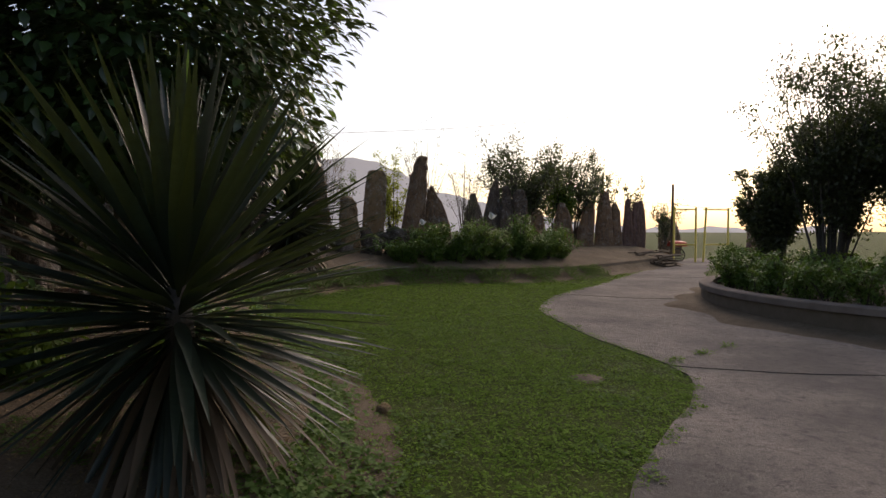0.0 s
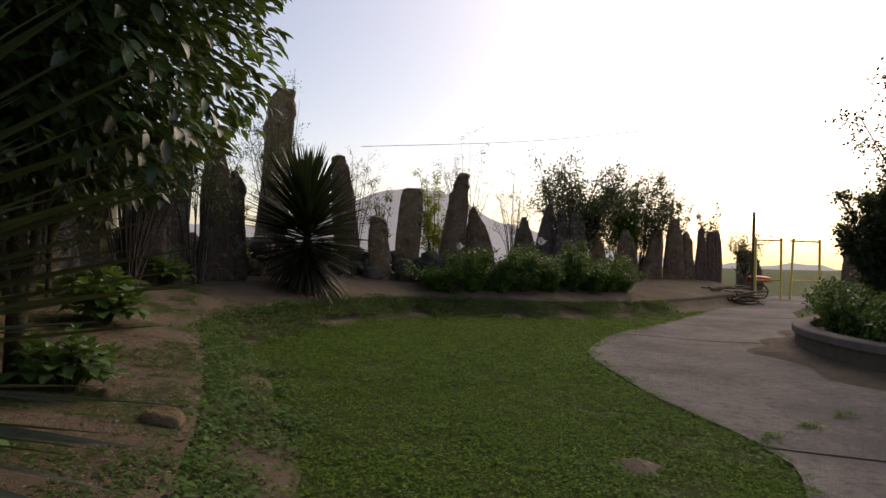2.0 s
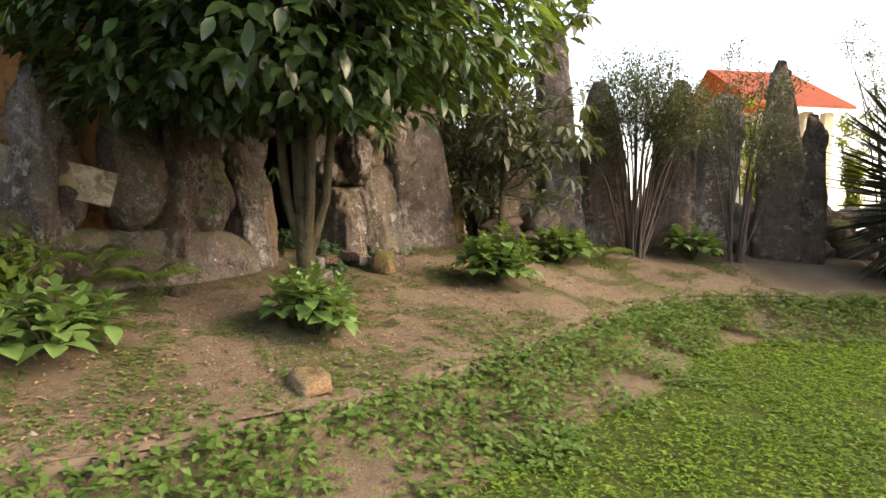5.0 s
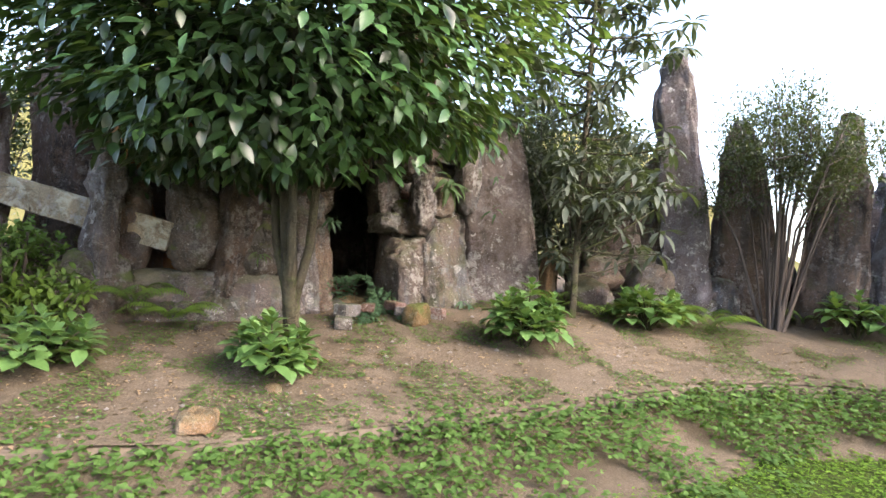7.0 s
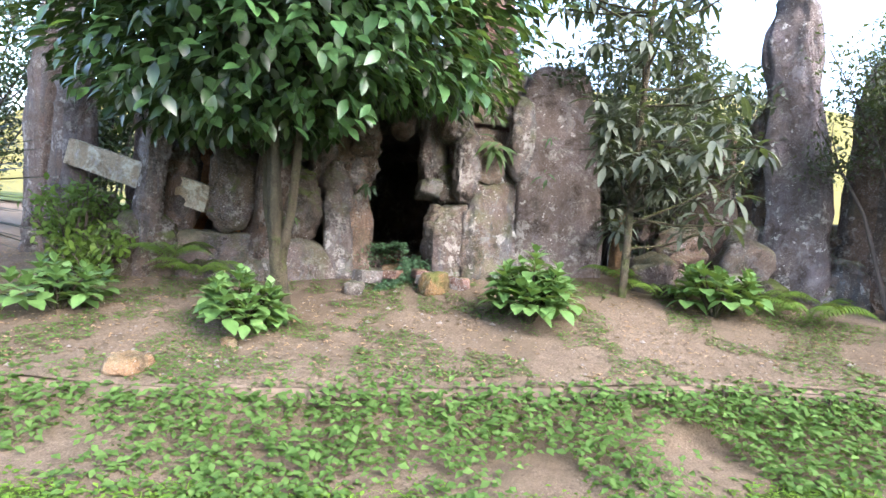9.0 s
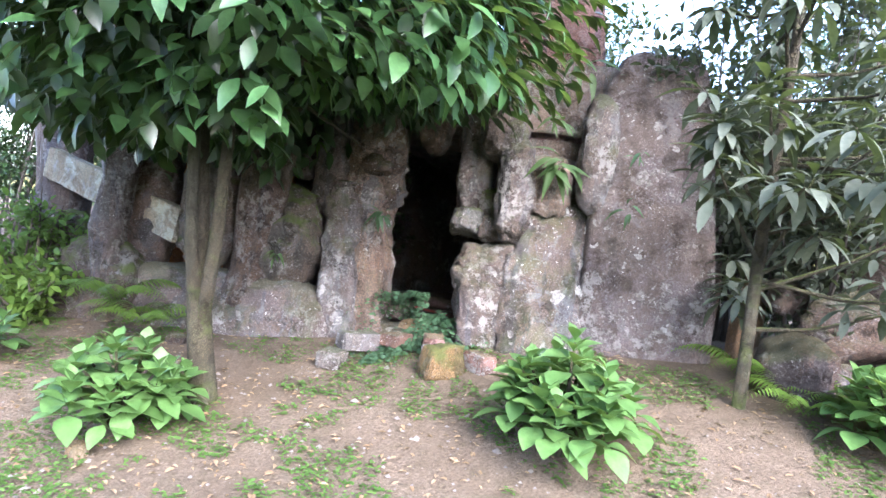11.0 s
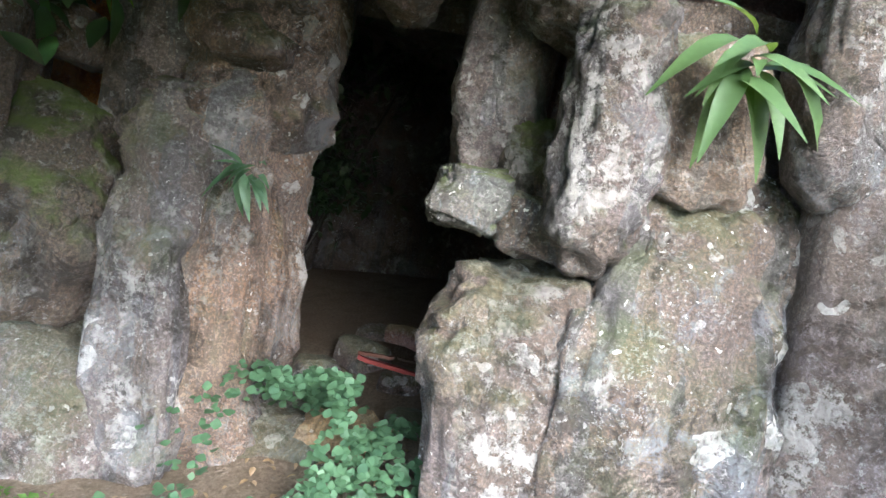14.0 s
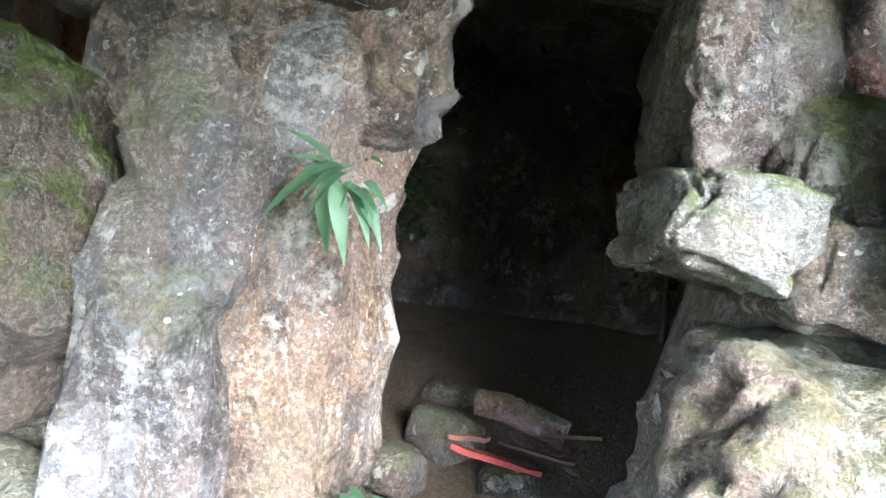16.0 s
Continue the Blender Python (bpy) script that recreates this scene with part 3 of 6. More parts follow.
path = thing("path", (4, 8, 0), "stained grey concrete slab path with cracks", "path", kind="structure")
cuts = [0]
for yy in (7.5, 14.9, 21.0, 27.0):
    cuts.append(min(range(len(path_rows)), key=lambda i: abs(path_rows[i][0].y - yy)))
cuts.append(len(path_rows) - 1)
for a, b in zip(cuts[:-1], cuts[1:]):
    rows = path_rows[a:b + 1]
    if a:
        rows = [(rows[0][0] + Vector((0.03, 0.06, 0)), rows[0][1] + Vector((0, 0.06, 0)))] + rows[1:]
    path_slab("paving_slab", rows, path)

# distant ridge, with haze put in as a blue-grey tint and a faint glow
ridge_m, nt, b = nodes_of("haze_glow_ridge")
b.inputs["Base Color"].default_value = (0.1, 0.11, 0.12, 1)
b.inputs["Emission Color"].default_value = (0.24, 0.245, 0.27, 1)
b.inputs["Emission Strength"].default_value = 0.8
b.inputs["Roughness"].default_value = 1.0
rd = Shape()
rr = []
for i in range(120):
    a = radians(60 + i * 1.1)
    bearing = math.degrees(a)
    x, y = 900 * math.cos(a), 900 * math.sin(a)
    peak = 34 * math.exp(-((bearing - 101) / 5.0) ** 2) + 26 * math.exp(-((bearing - 107) / 5.0) ** 2) + 52 * math.exp(-((bearing - 98) / 13.0) ** 2) + 40 * math.exp(-((bearing - 125) / 22.0) ** 2) + 4
    h = peak + 9 * noise.noise((i * 0.3, 1, 0)) + 5 * noise.noise((i * 0.9, 7, 0))
    rr.append([(x * 0.8, y * 0.8, -30), (x, y, h), (x * 1.2, y * 1.2, -30)])
rd.grid(rr)
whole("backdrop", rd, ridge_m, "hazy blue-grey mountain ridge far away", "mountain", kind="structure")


# sloping earth bank at the riser's foot
bank = Shape()
b_rows = []
for i, (p, n) in enumerate(zip(EDGE_LINE, EDGE_N)):
    row = []
    for d, h in ((0.02, 0.15), (0.07, 0.13), (0.15, 0.085), (0.26, 0.04), (0.42, 0.03), (0.62, 0.014), (0.85, -0.03)):
        q = p - n * d * (1 + 0.25 * noise.noise((i * 0.2, 2, 0)))
        row.append((q.x, q.y, lawn_z(q.x, q.y) + h * (1.35 + 5.0 * edge_rise(p.y)) + (0.03 * noise.noise((q.x * 4, q.y * 4, 1)) if h > 0 else 0)))
    b_rows.append(row)
bank.grid(b_rows)
whole("bank_ground", bank, SOIL, "earth bank below the terrace wall", "ground", kind="structure")

# ---- the chamber of standing stones ----
FO, FU, FN = Vector((-3.35, 5.6, 0)), Vector((-0.40, 0.917, 0)).normalized(), Vector((0.917, 0.40, 0)).normalized()


# the whole face is turned and leans back a little
CHAMBER_TURN = Matrix(((0.9834, -0.1306, -0.1259), (0.1245, 0.9907, -0.0554), (0.1319, 0.0388, 0.9905))).to_4x4()
CHAMBER = Matrix.Translation((1.903, -1.030, 0.100)) @ CHAMBER_TURN @ Matrix.Scale(1.2447, 4)
FACE_FOOT = CHAMBER @ Vector((FO.x, FO.y, 0.6))
FACE_OUT = CHAMBER_TURN @ FN


def face_point(u, off, z):
    p = FO + FU * u + FN * off
    return CHAMBER @ Vector((p.x, p.y, z))


def face_pose(u, off, z, lean=0.0, nod=0.0, turn=0.0):
    """On the face of the chamber: X along it, -Y outwards."""
    p = FO + FU * u + FN * off
    return CHAMBER @ Matrix.Translation((p.x, p.y, z)) @ Matrix.Rotation(math.atan2(FU.y, FU.x), 4, 'Z') @ pose(0, 0, 0, nod, lean, turn)


def face_stone(u0, u1, z0, z1, depth, off, material, label, lean=0.0, nod=0.0, seed=1, name="stone", category="stone", turn=0.0, **kw):
    me = rock_mesh(name, u1 - u0, depth, z1 - z0, seed, **kw)
    me.materials.append(material)
    ob = new(name, me)
    ob.matrix_world = face_pose((u0 + u1) / 2, off, z0, lean, nod, turn)
    return tagged(ob, label, category)


S = face_stone
S(-1.66, -1.28, 1.02, 1.74, 0.28, -0.12, ROCK_DARK, "dark rounded upright stone set in the chamber wall", -2, 0, 11, boxy=0.7)
S(-1.23, -0.85, 1.04, 1.92, 0.28, -0.03, ROCK_MOSS, "tall oval mossy stone standing on the long boulder", -4, 0, 12, subdiv=5, boxy=0.78, taper=0.1)
S(-0.84, -0.38, 1.02, 1.66, 0.32, -0.1, ROCK_MOSS, "domed boulder capped with green moss", 0, 0, 13, subdiv=5, boxy=0.85, taper=0.1)
S(-1.56, -0.13, 0.46, 1.1, 0.5, -0.14, ROCK, "long low boulder at the foot of the wall", 0, 0, 14, subdiv=5, name="boulder", category="boulder", boxy=0.55, taper=0.12)
S(-0.52, -0.27, 1.45, 2.70, 0.4, -0.28, ROCK, "grey upright pillar stone of the doorway", -6, 0, 15, boxy=0.6, taper=0.1)
S(-0.31, 0.02, 1.60, 2.62, 0.42, -0.3, ROCK_JAMB, "rust-streaked upper doorway pillar", -6, 0, 16, subdiv=5, boxy=0.45, taper=0.05, lump=0.1)
S(-0.29, -0.05, 0.58, 1.72, 0.36, -0.16, ROCK_PALE, "weathered grey jamb stone with lichen", -7, 0, 17, subdiv=5, boxy=0.5, taper=0.1, lump=0.1)
S(-0.19, 0.07, 0.70, 1.86, 0.4, -0.27, ROCK_JAMB, "pale worn jamb stone beside the dark opening", -8, 0, 18, subdiv=5, boxy=0.5, taper=-0.02, lump=0.1)
S(-0.25, -0.03, 1.78, 1.88, 0.2, -0.08, ROCK_DARK, "dark dripping ledge of rock on the jamb", 0, 0, 19, subdiv=3, lump=0.2, boxy=0.6)
S(0.02, 0.3, 2.26, 2.55, 0.3, -0.16, ROCK_DARK, "wedge-shaped stone hanging over the doorway", 0, 180, 20, taper=0.5, boxy=0.6)
S(-0.45, 0.7, 2.28, 2.75, 0.55, -0.15, ROCK_DARK, "rough lintel stone above the doorway", 3, 0, 21)
S(0.37, 0.60, 1.60, 2.45, 0.36, -0.27, ROCK, "narrow upright stone beside the opening", -7, 0, 22, subdiv=5, boxy=0.5, taper=0.1)
S(0.34, 0.53, 1.53, 1.67, 0.34, -0.18, ROCK_CHALK, "square block crusted white with lichen", 3, 0, 23, name="stone_block", boxy=0.32, taper=0.02, subdiv=5, lump=0.13)
S(0.52, 0.68, 1.5, 1.64, 0.3, -0.16, ROCK_WHITE, "small lichened block beside the white one", 3, 0, 43, name="stone_block", boxy=0.3, taper=0.02, subdiv=4, lump=0.1)
S(0.46, 0.70, 1.6, 1.82, 0.3, -0.2, ROCK_MOSS, "mossy packing stone above the white block", 0, 0, 24, boxy=0.5)
S(0.59, 0.81, 1.48, 2.1, 0.24, 0.05, ROCK, "pale oval stone covered in white lichen", -3, 0, 25, subdiv=5, boxy=0.75, taper=0.12)
S(0.53, 0.94, 0.58, 1.50, 0.46, -0.1, ROCK, "grey doorway stone narrowing to its foot", -9, 0, 26, subdiv=5, boxy=0.5, taper=-0.05)
S(0.68, 1.3, 0.48, 1.8, 0.46, 0.04, ROCK_WHITE, "leaning boulder spotted with white lichen", -3, -8, 27, subdiv=5, name="boulder", category="boulder", boxy=0.62, taper=0.2, lump=0.09)
S(0.44, 0.72, 1.98, 2.32, 0.35, -0.05, ROCK_MOSS, "mossy packing stone with small plants", 0, 0, 28)
S(0.68, 1.02, 1.68, 2.02, 0.3, -0.05, MORTAR, "earth and rubble packed between the stones", 0, 0, 29)
S(0.5, 1.2, 1.70, 3.75, 0.35, -0.42, ROCK_RED, "tall dark reddish slab standing behind the wall", -4, 0, 30, name="standing_stone", category="standing stone", boxy=0.45, taper=0.12)
S(1.02, 1.25, 1.72, 2.4, 0.24, 0.04, ROCK_PALE, "rounded narrow upright stone", -4, 0, 31, boxy=0.75)
S(1.13, 1.9, 0.52, 2.74, 0.32, 0.03, ROCK_WASHED, "great pinkish-grey slab speckled with lichen", -3, -3, 32, subdiv=5, name="standing_stone", category="standing stone", boxy=0.42, taper=0.2, lump=0.05)
S(1.28, 1.52, 0.6, 0.74, 0.2, 0.15, MORTAR, "pale mortar lump at the slab's foot", 0, 0, 33, subdiv=3)
S(1.96, 2.14, 0.75, 1.68, 0.2, -0.1, ROCK_TAN, "small pointed tan stone", 3, 0, 34, point=0.5)
S(-1.62, -0.95, 1.2, 2.95, 0.35, -0.72, ROCK_DARK, "dark tall stone standing behind the wall", 3, 0, 35, name="standing_stone", category="standing stone")
S(-1.0, -0.45, 1.3, 2.6, 0.3, -0.8, ROCK_DARK, "dark upright stone deep in the wall", -3, 0, 36, name="standing_stone", category="standing stone")
S(-1.95, -1.5, 0.6, 2.6, 0.35, -1.1, ROCK_DARK, "dark pillar stone in the shadow of the tree", 2, 0, 37, name="standing_stone", category="standing stone")
S(-1.95, -1.3, 0.5, 1.12, 0.5, -0.1, ROCK_MOSS, "mossy boulder at the wall's foot", 0, 0, 38, name="boulder", category="boulder")
S(-2.4, -1.85, 0.5, 1.2, 0.4, -1.1, ROCK_DARK, "dark rough block in the wall", 0, 0, 39)
S(-0.74, -0.55, 1.7, 1.84, 0.25, -0.14, ROCK_DARK, "flat packing stone in a dark gap", 0, 0, 40, subdiv=3)

S(-1.52, -0.4, 0.4, 0.64, 0.6, -0.08, MORTAR, "pale crumbling mortar footing below the boulder", 0, 0, 41, name="mortar_footing", category="footing", boxy=0.45)

# core of the wall, and the dark chamber behind the doorway
core = Shape()


def core_block(u0, u1, z0, z1, o0, o1):
    n = 8
    for a, b, c in (((u0, o1, z0), (u1 - u0, 0, 0), (0, 0, z1 - z0)), ((u0, o0, z0), (u1 - u0, 0, 0), (0, 0, z1 - z0)), ((u0, o0, z0), (0, o1 - o0, 0), (0, 0, z1 - z0)),
                    ((u1, o0, z0), (0, o1 - o0, 0), (0, 0, z1 - z0)), ((u0, o0, z1), (u1 - u0, 0, 0), (0, o1 - o0, 0))):
        rows = []
        for i in range(n + 1):
            row = []
            for j in range(n + 1):
                u, o, z = (a[k] + b[k] * i / n + c[k] * j / n for k in range(3))
                q = face_point(u, o, z)
                k = 0.05 * noise.noise(q * 3.1) + 0.03 * noise.noise(q * 8)
                q += FN * k + FU * k * 0.6 + Vector((0, 0, k * 0.6))
                row.append(tuple(q))
            rows.append(row)
        core.grid(rows)


core_block(-1.5, -0.2, 0.3, 1.6, -0.9, -0.62)
core_block(-2.7, -1.5, 0.3, 0.95, -1.4, -0.7)
core_block(0.58, 1.95, 0.3, 2.2, -0.75, -0.25)
core_block(-0.9, 1.2, 2.22, 2.7, -0.9, -0.2)
whole("wall_chamber", core, MORTAR, "rough core of earth and rubble behind the stones", "wall", kind="structure")
cave = Shape()
cave_box = [((-0.55, -2.5, 0.5), (0, 2.0, 0), (0, 0, 2.4)), ((1.0, -2.5, 0.5), (0, 2.0, 0), (0, 0, 2.4)), ((-0.75, -2.25, 0.5), (1.95, 0, 0), (0, 0, 2.4)), ((-0.85, -2.6, 2.32), (2.15, 0, 0), (0, 2.2, 0)), ((-0.55, -2.3, 0.93), (1.55, 0, 0), (0, 2.0, 0)), ((-0.55, -0.3, 0.93), (1.55, 0, 0), (0, 0.35, -0.22))]
for a, b, c in cave_box:
    n = 18
    rows = []
    for i in range(n + 1):
        row = []
        for j in range(n + 1):
            q = face_point(*(a[k] + b[k] * i / n + c[k] * j / n for k in range(3)))
            k = 0.12 * noise.noise(q * 2.6) + 0.05 * noise.noise(q * 7)
            row.append(tuple(q + Vector((k, k * 0.6, k))))
        rows.append(row)
    cave.grid(rows)
whole("wall_cave", cave, ROCK, "dark rough walls of the small stone chamber", "wall", kind="structure")

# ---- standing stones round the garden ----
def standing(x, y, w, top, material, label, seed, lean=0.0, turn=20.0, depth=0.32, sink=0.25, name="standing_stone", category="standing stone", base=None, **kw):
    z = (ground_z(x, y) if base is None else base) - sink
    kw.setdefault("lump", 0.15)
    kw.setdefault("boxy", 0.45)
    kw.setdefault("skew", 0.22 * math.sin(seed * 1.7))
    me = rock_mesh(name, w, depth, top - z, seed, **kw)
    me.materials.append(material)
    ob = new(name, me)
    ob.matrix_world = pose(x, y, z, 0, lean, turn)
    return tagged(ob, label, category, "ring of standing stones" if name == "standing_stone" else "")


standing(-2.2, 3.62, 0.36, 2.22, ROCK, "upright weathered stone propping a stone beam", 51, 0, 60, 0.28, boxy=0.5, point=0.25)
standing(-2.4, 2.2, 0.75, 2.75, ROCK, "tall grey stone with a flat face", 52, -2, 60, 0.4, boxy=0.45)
standing(-3.05, 3.2, 0.5, 2.6, ROCK_SUNLIT, "stone behind the propped beam, orange sunlight in its colour", 53, 2, 60, 0.4)
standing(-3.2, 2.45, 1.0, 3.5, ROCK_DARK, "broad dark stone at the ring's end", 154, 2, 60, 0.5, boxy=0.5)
standing(-3.4, 3.7, 0.8, 3.6, ROCK_SUNLIT, "broad stone behind the beam, orange sunlight in its colour", 155, -2, 60, 0.5, boxy=0.5)
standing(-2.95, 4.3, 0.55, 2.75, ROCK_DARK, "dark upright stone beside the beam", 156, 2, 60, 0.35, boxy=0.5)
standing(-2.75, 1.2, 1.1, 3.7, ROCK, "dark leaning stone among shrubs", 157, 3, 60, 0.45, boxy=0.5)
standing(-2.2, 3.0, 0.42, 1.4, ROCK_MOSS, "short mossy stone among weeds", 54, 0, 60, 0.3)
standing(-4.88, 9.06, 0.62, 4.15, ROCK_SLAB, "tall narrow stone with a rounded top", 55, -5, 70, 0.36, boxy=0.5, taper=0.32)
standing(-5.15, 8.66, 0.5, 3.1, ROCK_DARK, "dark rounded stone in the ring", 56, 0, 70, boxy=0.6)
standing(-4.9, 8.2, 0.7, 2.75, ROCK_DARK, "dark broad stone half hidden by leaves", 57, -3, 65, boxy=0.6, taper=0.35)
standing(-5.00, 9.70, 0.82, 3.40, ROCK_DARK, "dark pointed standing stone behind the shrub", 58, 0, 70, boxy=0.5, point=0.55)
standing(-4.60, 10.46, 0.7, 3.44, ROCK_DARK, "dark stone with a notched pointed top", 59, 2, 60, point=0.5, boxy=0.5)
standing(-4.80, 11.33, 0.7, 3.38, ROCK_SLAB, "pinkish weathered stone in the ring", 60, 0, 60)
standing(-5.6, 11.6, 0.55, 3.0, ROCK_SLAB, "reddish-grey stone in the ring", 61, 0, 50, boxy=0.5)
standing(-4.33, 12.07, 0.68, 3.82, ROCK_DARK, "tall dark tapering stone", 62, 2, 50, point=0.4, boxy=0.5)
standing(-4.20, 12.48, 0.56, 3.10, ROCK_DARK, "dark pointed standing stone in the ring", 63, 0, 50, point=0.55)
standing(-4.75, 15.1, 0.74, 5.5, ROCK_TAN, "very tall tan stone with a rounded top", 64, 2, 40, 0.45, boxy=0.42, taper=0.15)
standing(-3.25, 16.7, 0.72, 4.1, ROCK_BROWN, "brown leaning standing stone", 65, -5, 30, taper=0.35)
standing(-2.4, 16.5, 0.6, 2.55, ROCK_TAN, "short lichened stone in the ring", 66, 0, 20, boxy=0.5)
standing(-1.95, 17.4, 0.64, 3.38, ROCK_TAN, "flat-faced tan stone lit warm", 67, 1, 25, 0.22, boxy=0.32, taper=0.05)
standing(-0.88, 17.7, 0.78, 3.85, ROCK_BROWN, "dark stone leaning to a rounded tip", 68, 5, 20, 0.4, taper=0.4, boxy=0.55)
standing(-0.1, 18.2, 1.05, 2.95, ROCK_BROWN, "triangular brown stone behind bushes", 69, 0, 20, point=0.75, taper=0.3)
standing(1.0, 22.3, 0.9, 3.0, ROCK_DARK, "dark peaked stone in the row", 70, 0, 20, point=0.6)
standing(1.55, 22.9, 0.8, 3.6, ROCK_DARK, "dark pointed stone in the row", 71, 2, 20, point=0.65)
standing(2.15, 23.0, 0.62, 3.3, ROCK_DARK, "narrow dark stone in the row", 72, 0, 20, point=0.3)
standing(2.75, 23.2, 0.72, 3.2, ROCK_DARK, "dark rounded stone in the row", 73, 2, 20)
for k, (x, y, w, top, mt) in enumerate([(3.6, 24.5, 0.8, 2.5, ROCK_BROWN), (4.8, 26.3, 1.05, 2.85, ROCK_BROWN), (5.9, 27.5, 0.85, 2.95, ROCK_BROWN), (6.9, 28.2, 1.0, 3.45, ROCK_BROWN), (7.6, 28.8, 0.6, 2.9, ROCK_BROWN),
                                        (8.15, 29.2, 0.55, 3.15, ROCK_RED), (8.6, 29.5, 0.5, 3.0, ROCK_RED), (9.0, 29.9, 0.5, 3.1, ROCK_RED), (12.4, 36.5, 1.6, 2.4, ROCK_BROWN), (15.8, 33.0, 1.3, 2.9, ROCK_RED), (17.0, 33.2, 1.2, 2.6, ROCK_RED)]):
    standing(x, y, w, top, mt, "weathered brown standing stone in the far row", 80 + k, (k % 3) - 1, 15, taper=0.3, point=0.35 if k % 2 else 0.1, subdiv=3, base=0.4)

# dry rubble footing under the ring
rubble = thing("rubble_footing", (-4.4, 10.5, 0.8), "low dry footing of rough lichened stones", "rubble wall", kind="structure")
rubble_meshes = []
for k in range(6):
    me = rock_mesh("rubble_stone", 0.42, 0.36, 0.34, 200 + k, boxy=0.55, subdiv=3, lump=0.12)
    me.materials.append((ROCK, ROCK_DARK, ROCK_PALE, ROCK_MOSS, ROCK, ROCK_DARK)[k])
    rubble_meshes.append(me)
rr_ = random.Random(5)
line_a = smooth_line([(-4.35, 7.75), (-4.7, 8.5), (-5.1, 9.5), (-5.0, 10.3), (-4.75, 11.5), (-4.55, 13.2), (-4.1, 14.9), (-3.1, 16.2), (-1.8, 17.0), (-0.4, 17.6), (1.2, 19.0), (2.6, 20.9)], 0.33)
for p in line_a:
    for layer in range(3):
        x, y = p.x + rr_.uniform(-0.15, 0.15) - 0.12 * layer, p.y + rr_.uniform(-0.15, 0.15)
        ob = new("rubble_stone", rr_.choice(rubble_meshes))
        s = rr_.uniform(0.75, 1.35)
        z = ground_z(p.x, p.y) - 0.08 + 0.24 * layer
        ob.matrix_world = pose(x, y, z, rr_.uniform(-20, 20), rr_.uniform(-20, 20), rr_.uniform(0, 360)) @ Matrix.Diagonal((s * 1.15, s, s * 0.9, 1))
        ob.parent = rubble
        ob.matrix_parent_inverse = Matrix.Translation(-rubble.location)
wr_ = standing(-4.87, 9.5, 0.36, 1.5, ROCK_WHITE, "white weathered rock in the footing", 99, 0, 70, 0.3, name="rock", category="rock", boxy=0.6)

# stone beam leaning behind the propping stone
beam = Shape()
bl, br = Vector((-2.2, 2.45, 1.74)), Vector((-2.5, 4.02, 1.41))
bd = (br - bl).normalized()
bs = bd.cross(Vector((0, 0, 1))).normalized()
bu = bs.cross(bd)
rows = []
for i in range(15):
    c = bl + (br - bl) * (i / 14)
    k = 1 + 0.06 * noise.noise((i * 0.7, 0, 0))
    rows.append([tuple(c + bs * 0.05 * a * k + bu * 0.125 * b_ * k) for a, b_ in ((-1, -0.9), (-0.9, -1), (0.9, -1), (1, -0.9), (1, 0.9), (0.9, 1), (-0.9, 1), (-1, 0.9), (-1, -0.9))])
beam.grid(rows)
beam.add(rows[0][:8], [tuple(range(8))])
beam.add(rows[-1][:8], [tuple(range(8))])
whole("stone_beam", beam, PLANK_MAT, "pale lichened stone beam leaning among the stones", "stone beam", smooth=False)

# ---- loose bricks and rocks before the doorway ----
def brick(u, off, size, turn, material, label, tilt=0.0, name="brick", lift=0.0):
    size = tuple(v * 1.1 for v in size)
    p = face_point(u, off, 0)
    bm = bmesh.new()
    bmesh.ops.create_cube(bm, size=1)
    bmesh.ops.scale(bm, vec=size, verts=bm.verts)
    bmesh.ops.bevel(bm, geom=bm.edges[:], offset=min(size) * 0.1, segments=2, affect='EDGES')
    bmesh.ops.subdivide_edges(bm, edges=bm.edges[:], cuts=2, use_grid_fill=True)
    for v in bm.verts:
        v.co += Vector((1, 1, 1)) * 0.008 * noise.noise(v.co * 14 + Vector((u * 9, off, 0))) + v.co * 0.05 * noise.noise(v.co * 6 + Vector((off * 5, u, 3)))
    me = bpy.data.meshes.new(name)
    bm.to_mesh(me)
    bm.free()
    me.materials.append(material)
    ob = new(name, me)
    ob.matrix_world = pose(p.x, p.y, ground_z(p.x, p.y) + size[2] * 0.42 + lift, tilt, 0, turn)
    return tagged(ob, label, name.replace("_", " "))


brick(-0.04, 0.38, (0.15, 0.13, 0.1), 20, BRICK_PALE, "pale broken half brick lying on the earth")
brick(0.04, 0.2, (0.24, 0.12, 0.1), -20, BRICK_PALE, "grey whole brick lying before the doorway", lift=0.03)
brick(0.22, 0.12, (0.2, 0.11, 0.07), 10, BRICK_WORN, "flat reddish brick bedded in weeds", lift=0.03)
brick(0.42, 0.16, (0.2, 0.12, 0.07), 40, BRICK_WORN, "flat broken brick at the doorway", lift=0.04)
brick(0.47, 0.27, (0.19, 0.13, 0.08), 100, BRICK_PALE, "flat stone with moss at the doorway", lift=0.02)
brick(0.67, 0.36, (0.17, 0.12, 0.11), 75, BRICK_WORN, "broken red brick beside the mossy rock")


def loose_rock(x, y, w, h, material, label, seed, name="rock", boxy=0.6, sink=0.04):
    me = rock_mesh(name, w, w * 0.8, h, seed, boxy=boxy, subdiv=3, lump=0.1)
    me.materials.append(material)
    ob = new(name, me)
    ob.matrix_world = pose(x, y, ground_z(x, y) - sink, 0, 0, seed * 37 % 360)
    return tagged(ob, label, "rock")


